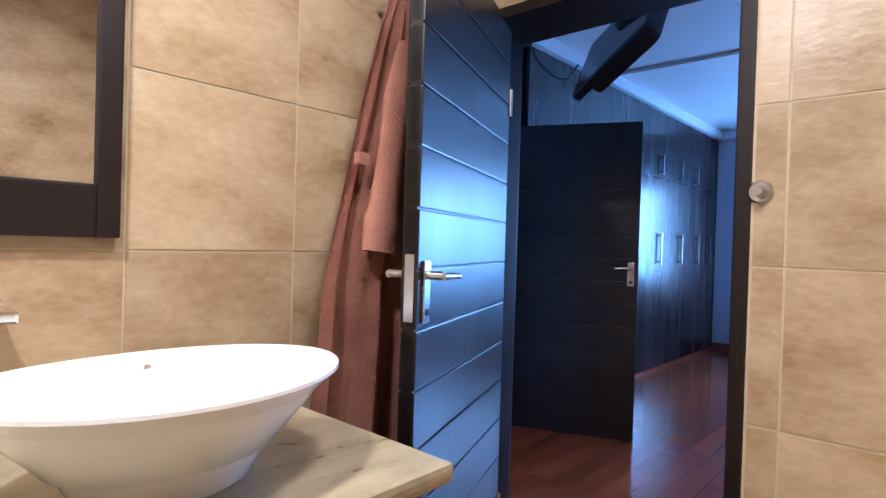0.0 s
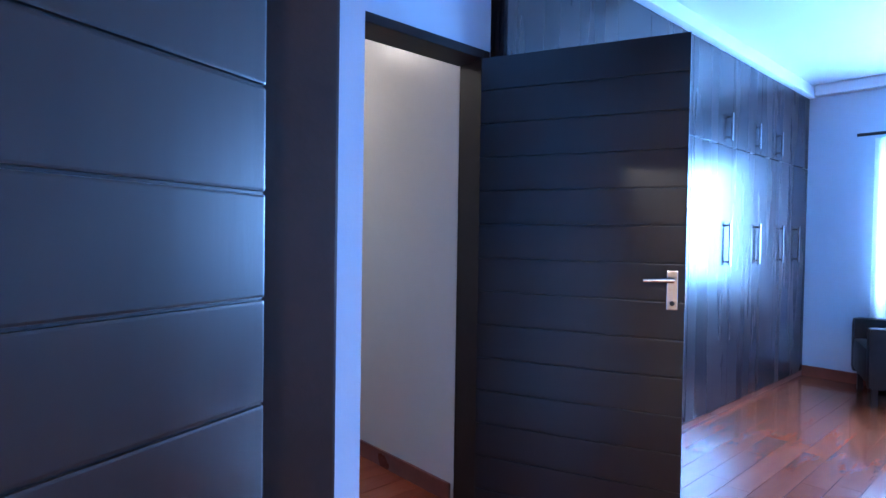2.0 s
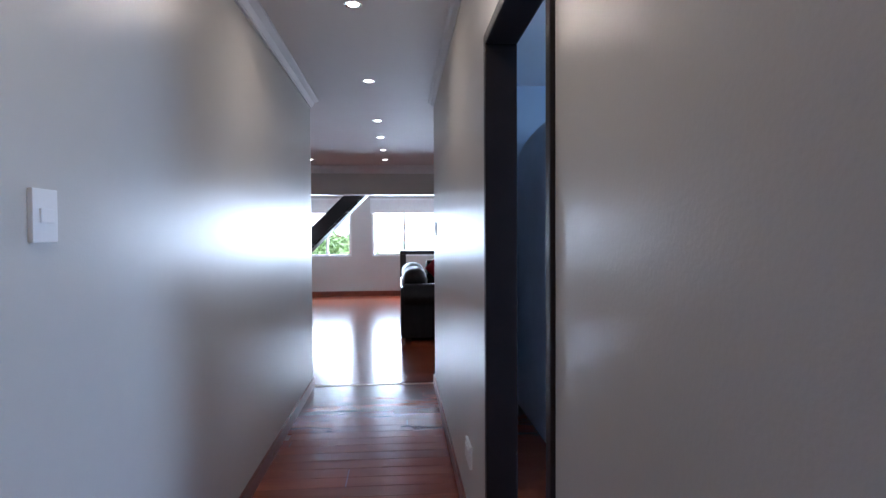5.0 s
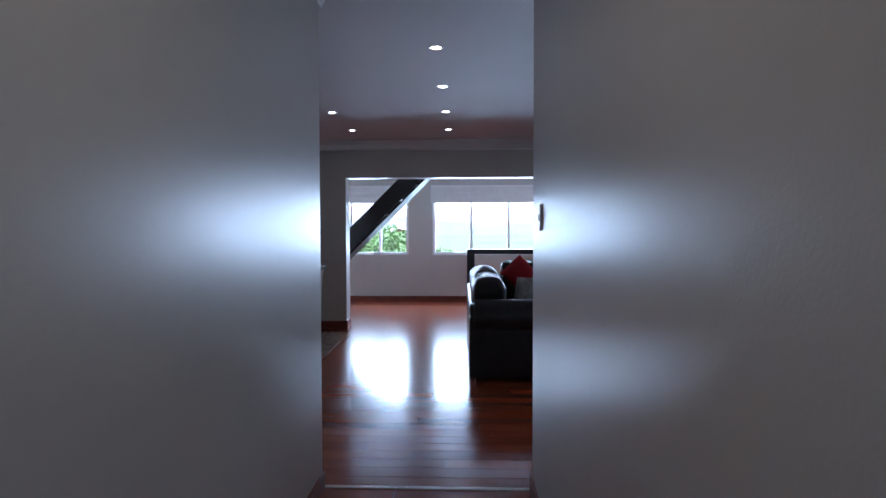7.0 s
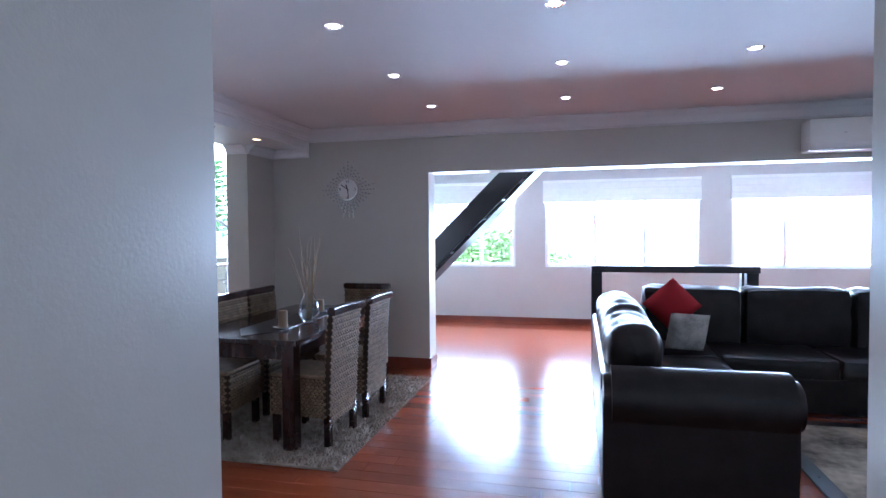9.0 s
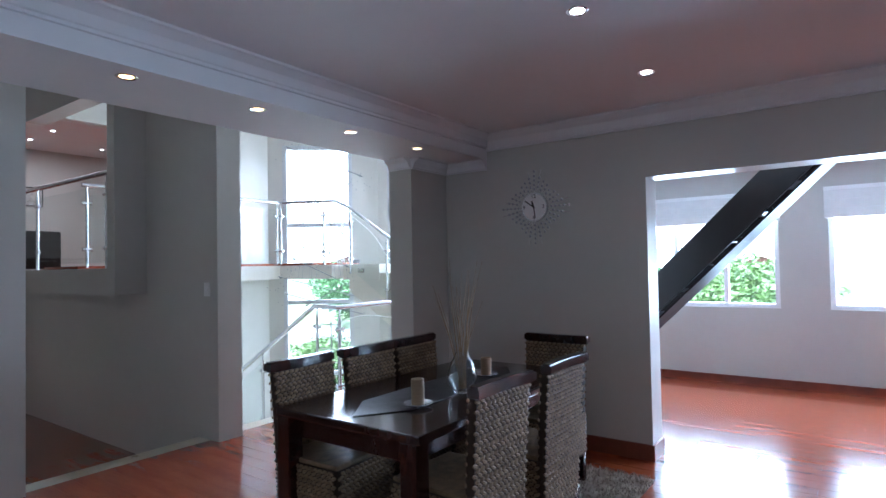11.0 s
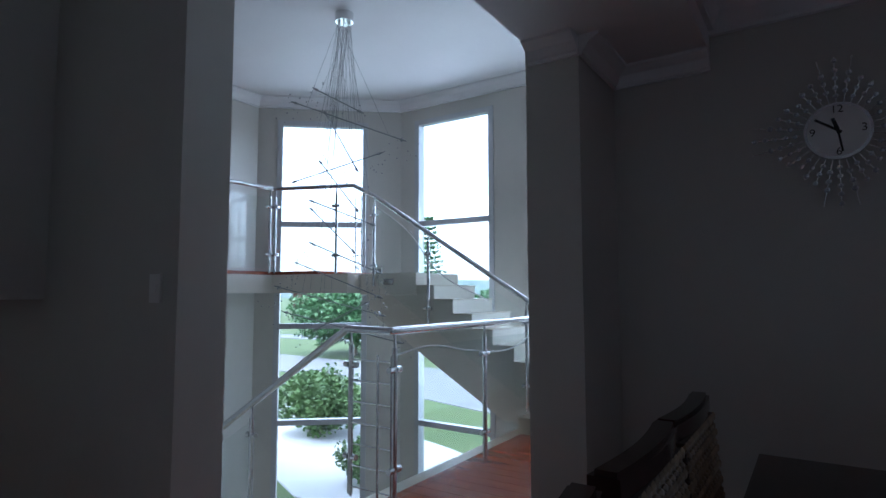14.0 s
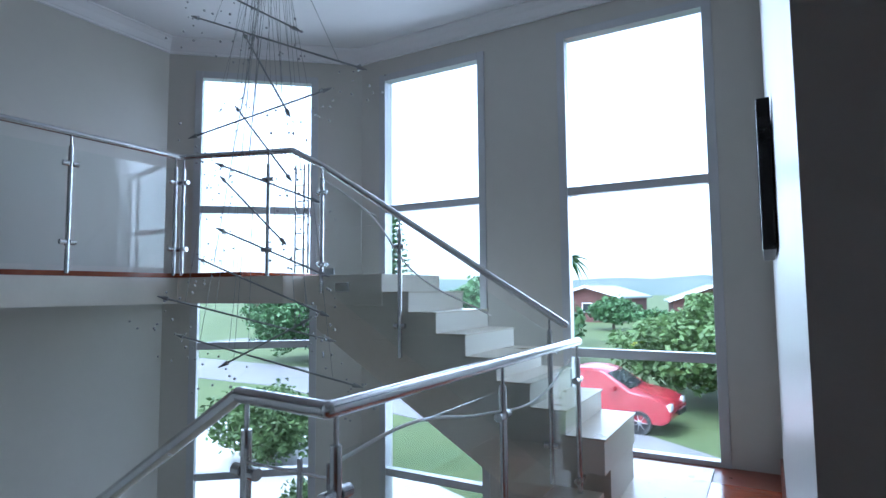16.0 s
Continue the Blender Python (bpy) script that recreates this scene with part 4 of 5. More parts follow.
weave("backrest", ch, -0.195, 0.195, 0.16, 0.9, lean, 0.042, 33, 12, flare=0.07)
bm = bmesh.new()
arc = [-0.235 + 0.47 * i / 20 for i in range(21)]
extrude(bm, [(u, lean(0.92) - 0.03 + 0.3 * u * u) for u in arc] + [(u, lean(0.92) + 0.028 + 0.3 * u * u) for u in reversed(arc)], "z", 0.9, 0.955)
bmesh.ops.bevel(bm, geom=[e for e in bm.edges if abs(e.verts[0].co.z - e.verts[1].co.z) < 0.001 and len(e.link_faces) == 2], offset=0.009, segments=2, affect="EDGES")
part("top_rail", bm, M_TABLE, ch, "dark polished top rail", smooth=True)
# seat body in the same darkened colour, painted shade behind the woven panels
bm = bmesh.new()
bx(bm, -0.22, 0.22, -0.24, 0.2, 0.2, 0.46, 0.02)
part("seat_body", bm, M_WICKSHADE, ch)
weave("front_panel", ch, -0.2, 0.2, 0.2, 0.46, lambda z: -0.24, 0.012, 12, 12, (-1,))
for sd in (-1, 1):
    weave("side_panel", ch, -0.2, 0.2, 0.2, 0.46, lambda z: -0.22, 0.012, 12, 12, (-1,), m=pose(0, -0.02, 0, 0, 0, 90 * sd))
part("seat", B(-0.215, 0.215, -0.235, 0.18, 0.46, 0.485, bev=0.012), M_WICKER, ch)
for x in (-0.19, 0.19):
    for y in (-0.21, 0.19):
        bm = bmesh.new()
        bx(bm, x - 0.022, x + 0.022, y - 0.022, y + 0.022, 0.0, 0.22, 0.004)
        part("leg", bm, M_TABLE, ch)
ch.matrix_basis = pose(-1.16, 8.33, 0.02, 0, 0, -93)
for x, y, rz in ((-1.14, 8.94, -91), (-1.95, 8.27, 92), (-1.95, 8.8, 90), (-1.95, 9.27, 90), (-1.35, 9.57, 0)):
    copy_thing(ch, pose(x, y, 0.02, 0, 0, rz))
vs = thing("glass_vase", "clear glass vase holding dry twigs on the table", "vase", at=(-1.42, 8.74, 0.77))
bm = bmesh.new()
lathe(bm, [(0.0, 0.0), (0.045, 0.0), (0.075, 0.04), (0.085, 0.09), (0.07, 0.15), (0.045, 0.2), (0.035, 0.225), (0.032, 0.225), (0.042, 0.198), (0.066, 0.15), (0.08, 0.09), (0.07, 0.045), (0.04, 0.012), (0, 0.012)], seg=36)
M_VASE = material("clear_vase_glass", (0.95, 0.97, 0.97), 0.03, var=0.0, rough_var=0.01)
M_VASE.node_tree.nodes["Principled BSDF"].inputs["Transmission Weight"].default_value = 1.0
part("bowl", bm, M_VASE, vs, smooth=True)
rnd = random.Random(9)
for k in range(20):
    a, sp_ = rnd.uniform(0, 6.28), rnd.uniform(0.04, 0.19)
    bm = bmesh.new()
    p = Vector((0.02 * math.cos(a + 2), 0.02 * math.sin(a + 2), 0.02))
    q = Vector((sp_ * math.cos(a), sp_ * math.sin(a), rnd.uniform(0.5, 0.75)))
    mid = (p + q) / 2 + Vector((rnd.uniform(-0.02, 0.02), rnd.uniform(-0.02, 0.02), 0.03))
    cyl(bm, p, mid, 0.003, 0.0024, 5)
    cyl(bm, mid, q, 0.0024, 0.001, 5)
    part("twig", bm, M_TWIG, vs)
for x, y, h in ((-1.45, 8.38, 0.13), (-1.55, 9.2, 0.11)):
    cd = thing("pillar_candle", "brown pillar candle on a round glass dish", "candle", at=(x, y, 0.771))
    bm = bmesh.new()
    lathe(bm, [(0.0, 0.0), (0.055, 0.002), (0.075, 0.012), (0.073, 0.015), (0.05, 0.007), (0, 0.006)], seg=28)
    part("dish", bm, M_CRYSTAL, cd, smooth=True)
    bm = bmesh.new()
    lathe(bm, [(0.0, 0.007), (0.033, 0.007), (0.034, h), (0.03, h + 0.004), (0.0, h - 0.004)], seg=24)
    part("wax", bm, M_CANDLE, cd, smooth=True)

# ---- sofa ----
def puff(x0, x1, y0, y1, z0, z1, bev=0.07, amp=0.012, seed=0):
    bm = bmesh.new()
    bx(bm, x0, x1, y0, y1, z0, z1, bev)
    bmesh.ops.subdivide_edges(bm, edges=bm.edges[:], cuts=3, use_grid_fill=True)
    bmesh.ops.smooth_vert(bm, verts=bm.verts[:], factor=0.5, use_axis_x=True, use_axis_y=True, use_axis_z=True)
    for v in bm.verts:
        v.co += v.normal * amp * (noise.noise(v.co * 7 + Vector((seed, 0, 0))) + 0.6 * noise.noise(v.co * 19))
    return bm


sf = thing("corner_sofa", "black leather corner sofa with rolled arms", "sofa")
part("base", B(0.84, 1.72, 7.75, 10.3, 0.06, 0.34, bev=0.03), M_LEATHER, sf)
part("base", B(1.72, 4.6, 9.45, 10.3, 0.06, 0.34, bev=0.03), M_LEATHER, sf)
bm = puff(0.8, 1.74, 7.66, 7.94, 0.05, 0.6, 0.04, 0.004, 1)
part("arm_front", bm, M_LEATHER, sf, smooth=True)
bm = bmesh.new()
cyl(bm, (0.81, 7.79, 0.58), (1.76, 7.79, 0.58), 0.165, seg=32)
bmesh.ops.bevel(bm, geom=[e for e in bm.edges if len(e.link_faces) == 2 and any(len(f.verts) > 4 for f in e.link_faces)], offset=0.04, segments=4, affect="EDGES")
part("arm_roll", bm, M_LEATHER, sf, smooth=True)
part("back_panel", B(0.8, 0.98, 7.94, 10.35, 0.06, 0.66, bev=0.03), M_LEATHER, sf)
part("back_panel", B(0.98, 4.6, 10.2, 10.37, 0.06, 0.68, bev=0.03), M_LEATHER, sf)
for k in range(3):
    part("seat_cushion", puff(1.12, 1.76, 8.0 + 0.72 * k, 8.71 + 0.72 * k, 0.32, 0.48, 0.05, 0.01, k * 5), M_LEATHER, sf, smooth=True)
for k in range(4):
    part("back_cushion", puff(1.24 + 0.84 * k, 2.06 + 0.84 * k, 9.98, 10.28, 0.42, 0.96, 0.09, 0.02, k * 7 + 20), M_LEATHER, sf, smooth=True)
    part("seat_cushion", puff(1.76 + 0.84 * k, 2.59 + 0.84 * k, 9.4, 10.05, 0.32, 0.48, 0.05, 0.01, k * 7 + 40), M_LEATHER, sf, smooth=True)
# long soft back bolster with creases, sagging from end to end
bm = bmesh.new()
rings, nr = [], 60
for i in range(nr + 1):
    f = i / nr
    e = min(1.0, max(0.0, math.sin(math.pi * min(f, 1 - f) / 0.16) if min(f, 1 - f) < 0.08 else 1.0)) ** 0.5
    seam = 0.012 * math.exp(-((f - 0.36) / 0.012) ** 2) + 0.012 * math.exp(-((f - 0.7) / 0.012) ** 2)
    ring = []
    for k in range(28):
        a = 2 * math.pi * k / 28
        crease = 0.014 * noise.noise(Vector((math.cos(a) * 1.3, f * 17, math.sin(a) * 1.3))) + 0.006 * math.sin(f * 62 + 2.5 * math.sin(a))
        rad = max(0.004, (0.165 - seam + crease) * e)
        zc = 0.775 - 0.02 * math.sin(f * 9)
        ring.append(bm.verts.new((1.0 + 1.02 * rad * math.cos(a), 7.95 + 2.2 * f, zc + (1.0 if math.sin(a) > 0 else 1.9) * rad * math.sin(a))))
    rings.append(ring)
for p, q in zip(rings, rings[1:]):
    for k in range(28):
        bm.faces.new((p[k], p[(k + 1) % 28], q[(k + 1) % 28], q[k]))
bm.faces.new(rings[0]), bm.faces.new(rings[-1])
part("back_bolster", bm, M_LEATHER, sf, smooth=True)
for x, y in ((0.9, 7.75), (1.66, 7.75), (0.9, 10.25), (4.5, 10.25), (4.5, 9.5)):
    part("foot", B(x - 0.04, x + 0.04, y - 0.04, y + 0.04, 0.004, 0.07), M_FRAME, sf)


def pillow(name, c, s, rot, mat, label):
    bm = bmesh.new()
    n = 12
    for sgn in (-1, 1):
        g = [[bm.verts.new((s * (i / n * 2 - 1), sgn * 0.085 * max(0, (1 - (i / n * 2 - 1) ** 4) * (1 - (j / n * 2 - 1) ** 4)) ** 0.6, s * (j / n * 2 - 1))) for j in range(n + 1)] for i in range(n + 1)]
        for i in range(n):
            for j in range(n):
                bm.faces.new((g[i][j], g[i + 1][j], g[i + 1][j + 1], g[i][j + 1]))
    bmesh.ops.remove_doubles(bm, verts=bm.verts[:], dist=0.0005)
    ob = part(name, bm, mat, smooth=True)
    ob.matrix_basis = Matrix.Translation(c) @ pose(0, 0, 0, *rot)
    tagged(ob, label, "cushion")


pillow("cushion", (1.45, 9.78, 0.83), 0.17, (14, 45, 8), M_RED, "bright red cushion standing on its corner")
pillow("cushion", (1.52, 9.45, 0.655), 0.155, (14, 4, 12), M_CUSH, "pale grey printed cushion leaning on the sofa")
tbk = thing("console_table", "dark wooden console table behind the sofa", "console table")
part("top", B(0.8, 2.42, 10.78, 11.1, 1.03, 1.1, bev=0.006), M_DOOR, tbk)
for x in (0.8, 2.3):
    for y in (10.8, 10.98):
        part("leg", B(x, x + 0.11, y, y + 0.1, 0, 1.03, bev=0.004), M_DOOR, tbk)
part("stretcher", B(0.91, 2.3, 10.86, 10.92, 0.15, 0.22), M_DOOR, tbk)
r2 = thing("lounge_rug", "cream and dark patterned rug before the sofa", "rug")
part("field", B(2.1, 4.4, 7.5, 9.3, 0.005, 0.018, bev=0.003), material("cream_pattern_pile", (0.05, 0.045, 0.04), 0.95, scale=2.2, color2=(0.62, 0.55, 0.42), bump=0.5, bump_scale=90), r2)
for r in ((2.0, 2.1, 7.4, 9.4), (4.4, 4.5, 7.4, 9.4), (2.1, 4.4, 7.4, 7.5), (2.1, 4.4, 9.3, 9.4)):
    part("border", B(*r, 0.005, 0.018, bev=0.003), M_BLACK, r2, "black border")

# ---- stair hall: tall windows ----
window("window_7", -6.6, -5.33, 14.065, -1.99, 3.74, [], mat=M_ALU, w=0.075, d=0.1, transoms=(-0.5, 0.82, 2.25), label="tall grey aluminium stair window")
window("window_8", -4.59, -3.29, 14.065, -0.04, 3.74, [], mat=M_ALU, w=0.075, d=0.1, transoms=(0.82, 2.25), label="tall grey aluminium stair window")
window("window_9", sl0 - 0.04, sl1 + 0.04, 0.035, -1.99, 3.74, [], mat=M_ALU, w=0.075, d=0.1, transoms=(-0.5, 0.82, 2.25), label="tall grey aluminium bay window", m=SLM)

# upper landing, upper flight
bm = bmesh.new()
extrude(bm, [(-8.4, 9.1), (-7.42, 9.1), (-7.42, 12.2), (-6.32, 12.35), (-6.32, 13.45), (-6.9, 13.9), (-8.38, 12.7)], "z", 1.28, 1.5)
tagged(part("floor_landing", bm, M_CONC), "cream painted concrete landing slab", "landing", "", "structure")
bm = bmesh.new()
extrude(bm, [(-8.38, 9.12), (-7.435, 9.16), (-7.435, 12.22), (-6.75, 12.31), (-6.75, 13.4), (-8.35, 12.65)], "z", 1.502, 1.54)
tagged(part("landing_boards", bm, M_PLANK), "red wooden landing floor", "floor", "", "structure")
up = thing("upper_stair", "cream painted concrete stair rising to the landing", "stair", kind="structure")
NR, RI, TR = 10, 0.15, 0.235
xr = [-4.83 - TR * (k - 7) for k in range(1, NR + 1)]
pts = []
for k in range(3, NR + 1):
    pts += [(xr[k - 1], RI * (k - 1)), (xr[k - 1], RI * k)]
pts += [(-6.32, RI * NR), (-6.32, 1.06), (-4.55, 0.0), (-3.89, 0.0)]
bm = bmesh.new()
extrude(bm, pts, "y", 12.74, 13.4)
part("flight", bm, M_CONC, up)
part("step_block", B(-6.33, xr[-1] + 0.004, 12.59, 13.46, RI * NR - 0.24, RI * NR + 0.003, bev=0.005), M_CONC, up)
for k in range(3, NR):
    part("step_block", B(xr[k - 1] - 0.55, xr[k - 1] + 0.004, 12.59 + 0.001 * k, 13.452 + 0.001 * k, RI * k - 0.2, RI * k + 0.003, bev=0.005), M_CONC, up)
for k in range(3, NR):
    part("tread", B(xr[k] + 0.002, xr[k - 1] + 0.014, 12.585, 13.47, RI * k + 0.004, RI * k + 0.016, bev=0.003), M_BEIGE, up)
part("step", B(-4.2, -3.9, 12.35, 12.598, 0.0, 0.15, bev=0.004), M_BEIGE, up)
part("sign_plate", B(-6.5, -6.36, 13.0, 13.02, 1.52, 1.58, bev=0.002), M_GREY, up, "small grey step light")
part("step_light", B(-5.98, -5.84, 12.578, 12.589, 1.37, 1.44, bev=0.003), M_STEEL, up, "steel step light")
# lower flight down to the entrance
lo = thing("lower_stair", "cream painted concrete stair going down to the entrance", "stair", kind="structure")
pts = [(-4.3, 0.0)]
n = 13
for k in range(n):
    pts += [(-4.3 - 0.26 * k, -0.16 * (k + 1)), (-4.3 - 0.26 * (k + 1), -0.16 * (k + 1))]
pts = pts[:-1] + [(pts[-1][0], -2.1), (-7.4, -2.1), (-4.3, -0.35)]
bm = bmesh.new()
extrude(bm, pts, "y", 9.1, 10.28)
part("flight", bm, M_CONC, lo)
for k in range(1, n):
    part("tread", B(-4.3 - 0.26 * k, -4.3 - 0.26 * (k - 1) - 0.01, 9.11, 10.29, -0.16 * k + 0.001, -0.16 * k + 0.014, bev=0.003), M_BEIGE, lo)


def balustrade(name, pts, drop, posts, label, glass_gap=0.06, rail_r=0.025, end_fix=True):
    """Steel handrail through pts (the rail's axis) with posts at fractions of each run and glass between; drop: rail above the floor."""
    t = thing(name, label, "balustrade")
    pv = [Vector(p) for p in pts]
    for s, (p, q) in enumerate(zip(pv, pv[1:])):
        bm = bmesh.new()
        cyl(bm, p, q, rail_r, seg=16)
        ball(bm, q, rail_r, sub=2)
        part("handrail", bm, M_STEEL, t, smooth=True)
        fr = posts[s]
        for f in fr:
            c = p.lerp(q, f)
            bm = bmesh.new()
            cyl(bm, c - Vector((0, 0, drop)), c - Vector((0, 0, 0.1)), 0.017, seg=12)
            cyl(bm, c - Vector((0, 0, 0.1)), c, 0.008, seg=8)
            po = part("post", bm, M_STEEL, t, smooth=True)
            dv = (q - p).normalized()
            dv.z = 0
            for h in (drop * 0.22, drop * 0.78):
                for sg in (-1, 1):
                    bm = bmesh.new()
                    cyl(bm, c - Vector((0, 0, h)) + dv * 0.015 * sg, c - Vector((0, 0, h)) + dv * 0.055 * sg, 0.02, seg=10)
                    part("glass_clamp", bm, M_STEEL, po)
        for f, g in zip(fr, fr[1:]):
            a, b = p.lerp(q, f), p.lerp(q, g)
            dv = (b - a).normalized()
            a, b = a + dv * 0.035, b - dv * 0.035
            bm = bmesh.new()
            nrm = Vector((-(b - a).y, (b - a).x, 0)).normalized() * 0.004
            vs_ = []
            for off in (-1, 1):
                for e, z in ((a, -drop + glass_gap), (b, -drop + glass_gap), (b, -0.12), (a, -0.12)):
                    vs_.append(bm.verts.new(e + nrm * off + Vector((0, 0, z))))
            for fc_ in ((0, 1, 2, 3), (7, 6, 5, 4), (0, 4, 5, 1), (1, 5, 6, 2), (2, 6, 7, 3), (3, 7, 4, 0)):
                bm.faces.new([vs_[i] for i in fc_])
            o = part("glass_panel", bm, M_BALGLASS, t, "clear glass panel")
            o.visible_shadow = False
    return t


balustrade("landing_balustrade", [(-7.42, 9.2, 2.56), (-7.42, 12.2, 2.56), (-6.3, 12.42, 2.52), (-6.1, 12.55, 2.4), (-4.1, 12.55, 1.15)], 1.04,
           [(0.02, 0.38, 0.7, 0.985), (0.03, 0.8), (), (0.0, 0.38, 0.95)], "steel and glass balustrade of the landing and upper stair")
balustrade("floor_balustrade", [(-4.02, 12.55, 1.05), (-4.02, 10.27, 1.05)], 1.05, [(0.01, 0.5, 0.985)], "steel and glass balustrade along the floor's edge")
balustrade("lower_balustrade", [(-4.02, 10.27, 1.05), (-4.42, 10.32, 1.05), (-7.5, 10.32, -0.85)], 1.02, [(0.9,), (0.3, 0.62, 0.95)],
           "steel and glass balustrade of the lower stair")
# ladder-like steel grille at the turn of the rail
for cx, cy, cz, ax in ((-4.2, 10.3, 0.0, 0.32), (-6.22, 12.45, 1.5, 0.14)):
    gr = thing("steel_grille", "small steel ladder grille beside a stair post", "grille")
    for x in (cx - ax / 2, cx + ax / 6, cx + ax / 2):
        bm = bmesh.new()
        cyl(bm, (x, cy, cz + 0.02), (x, cy, cz + 0.9), 0.008, seg=8)
        part("upright", bm, M_STEEL, gr)
    for k in range(7):
        bm = bmesh.new()
        cyl(bm, (cx - ax / 2, cy, cz + 0.08 + 0.13 * k), (cx + ax / 2, cy, cz + 0.08 + 0.13 * k), 0.005, seg=8)
        part("rung", bm, M_STEEL, gr)
balustrade("upper_room_balustrade", [(-9.2, 8.7, 2.45), (-5.48, 8.7, 2.45)], 0.95, [(0.02, 0.5, 0.97)], "steel and glass balustrade of the upper room")
# white cable draped along the rails
for pts_ in ([(-4.03, 12.4, 0.95), (-4.03, 11.9, 0.82), (-4.03, 11.2, 0.86), (-4.03, 10.7, 0.93), (-4.03, 10.3, 0.9)], [(-6.1, 12.54, 2.3), (-5.6, 12.54, 1.95), (-5.2, 12.54, 1.5), (-4.6, 12.54, 1.2)]):
    cu = bpy.data.curves.new("cable", "CURVE")
    cu.dimensions, cu.bevel_depth = "3D", 0.006
    sp = cu.splines.new("BEZIER")
    sp.bezier_points.add(len(pts_) - 1)
    for bp_, c in zip(sp.bezier_points, pts_):
        bp_.co = c
        bp_.handle_left_type = bp_.handle_right_type = "AUTO"
    cu.materials.append(M_PLASTIC)
    tagged(new("light_cable", cu), "thin white light cable draped along the rail", "cable")
# chandelier
CX, CY = -5.68, 11.58
cl = thing("rod_chandelier", "hanging chandelier of steel rods, wires and glass beads", "chandelier", at=(CX, CY, 4.05))
bm = bmesh.new()
cyl(bm, (0, 0, -0.09), (0, 0, 0), 0.09, seg=28)
part("ceiling_cup", bm, M_CHROME, cl, smooth=True)
rnd = random.Random(21)
# height, half length, azimuth in degrees, drop from the middle to the far end
for k, (z, half_, az, drop_) in enumerate(((3.19, 0.24, 25, 0.13), (2.96, 0.62, 12, 0.26), (2.78, 0.36, -20, 0.37), (2.5, 0.48, 15, -0.11), (2.34, 0.36, -15, 0.3), (2.06, 0.33, 20, 0.13),
                                           (1.9, 0.36, -10, 0.24), (1.62, 0.36, 18, 0.15), (1.42, 0.66, -8, 0.18), (1.2, 0.5, 40, 0.14), (0.96, 0.65, 10, 0.13), (1.06, 0.25, 30, -0.13))):
    d_ = Vector((half_ * math.cos(radians(az)), half_ * math.sin(radians(az)), -drop_))
    c_ = Vector((rnd.uniform(-0.12, 0.04), rnd.uniform(-0.05, 0.05), z - 4.05))
    p, q = c_ - d_, c_ + d_
    bm = bmesh.new()
    cyl(bm, p, q, 0.006, seg=8)
    for e, sg in ((p, -1), (q, 1)):
        cyl(bm, e - d_.normalized() * 0.03 * sg, e + d_.normalized() * 0.035 * sg, 0.015, 0.003, 8)
    rod = part("rod", bm, M_GREY, cl, smooth=True)
    for e, f in ((p, 0.25), (q, 0.25), (p, 0.6)):
        bm = bmesh.new()
        g = e.lerp(c_, f)
        cyl(bm, g, (0.06 * math.cos(k * 2.4 + f * 5), 0.06 * math.sin(k * 2.4 + f * 5), -0.09), 0.0016, seg=5)
        part("wire", bm, M_GREY, rod)
    for e in (p, q):
        for j in range(11):
            bm = bmesh.new()
            ball(bm, (e.x + rnd.gauss(0, 0.07), e.y + rnd.gauss(0, 0.07), e.z + rnd.uniform(-0.2, 0.07)), rnd.uniform(0.006, 0.01), sub=1)
            part("bead", bm, M_CRYSTAL, rod)
ws = thing("wall_screen", "slim black screen mounted on the wall", "screen")
part("casing", B(-3.0, -2.955, 11.4, 12.3, 1.5, 2.05, bev=0.006), M_BLACK, ws)
part("glass", B(-3.003, -3.0, 11.43, 12.27, 1.53, 2.02), M_CARGLASS, ws)
boxes("trim", M_BEIGE, [(-4.1, -3.4, 12.95, 13.9, 0.005, 0.012)], "pale tiled square before the tall window", "floor tile", bev=0.002)
# upper room things
sfu = thing("upper_sofa", "black sofa standing in the upper room", "sofa", at=(-12.2, 9.6, 1.48))
for nm, r in (("seat", (-0.4, 0.4, -0.9, 0.9, 0.05, 0.42)), ("backrest", (0.25, 0.48, -0.95, 0.95, 0.05, 0.75))):
    part(nm, B(*r, bev=0.05), M_LEATHER, sfu, smooth=True)
bm = bmesh.new()
bx(bm, -13.2, -12.75, 9.55, 10.0, 1.48, 2.55, 0.04)
tagged(part("red_cabinet", bm, M_RED), "small bright red cabinet in the upper room", "cabinet")
for ya, yb, za, zb, mt, lb in ((9.2, 9.75, 2.75, 3.15, M_BLACK, "dark framed picture on the upper room wall"), (10.15, 10.85, 2.85, 3.25, M_CUSH, "framed picture of a vintage car")):
    pc = thing("picture", lb, "picture")
    part("frame", B(-13.5, -13.47, ya, yb, za, zb, bev=0.004), M_BLACK, pc)
    part("print", B(-13.47, -13.466, ya + 0.02, yb - 0.02, za + 0.02, zb - 0.02), mt, pc)
door_frame("door_frame_4", (6.9, 7.8, 1.7), "y", (-10.52, -10.46), 0.1, "dark-stained passage door frame")
boxes("door_4", M_DOOR, [(-10.5, -10.47, 6.95, 7.75, -0.35, 1.65)], "closed dark passage door", "door", bev=0.003)

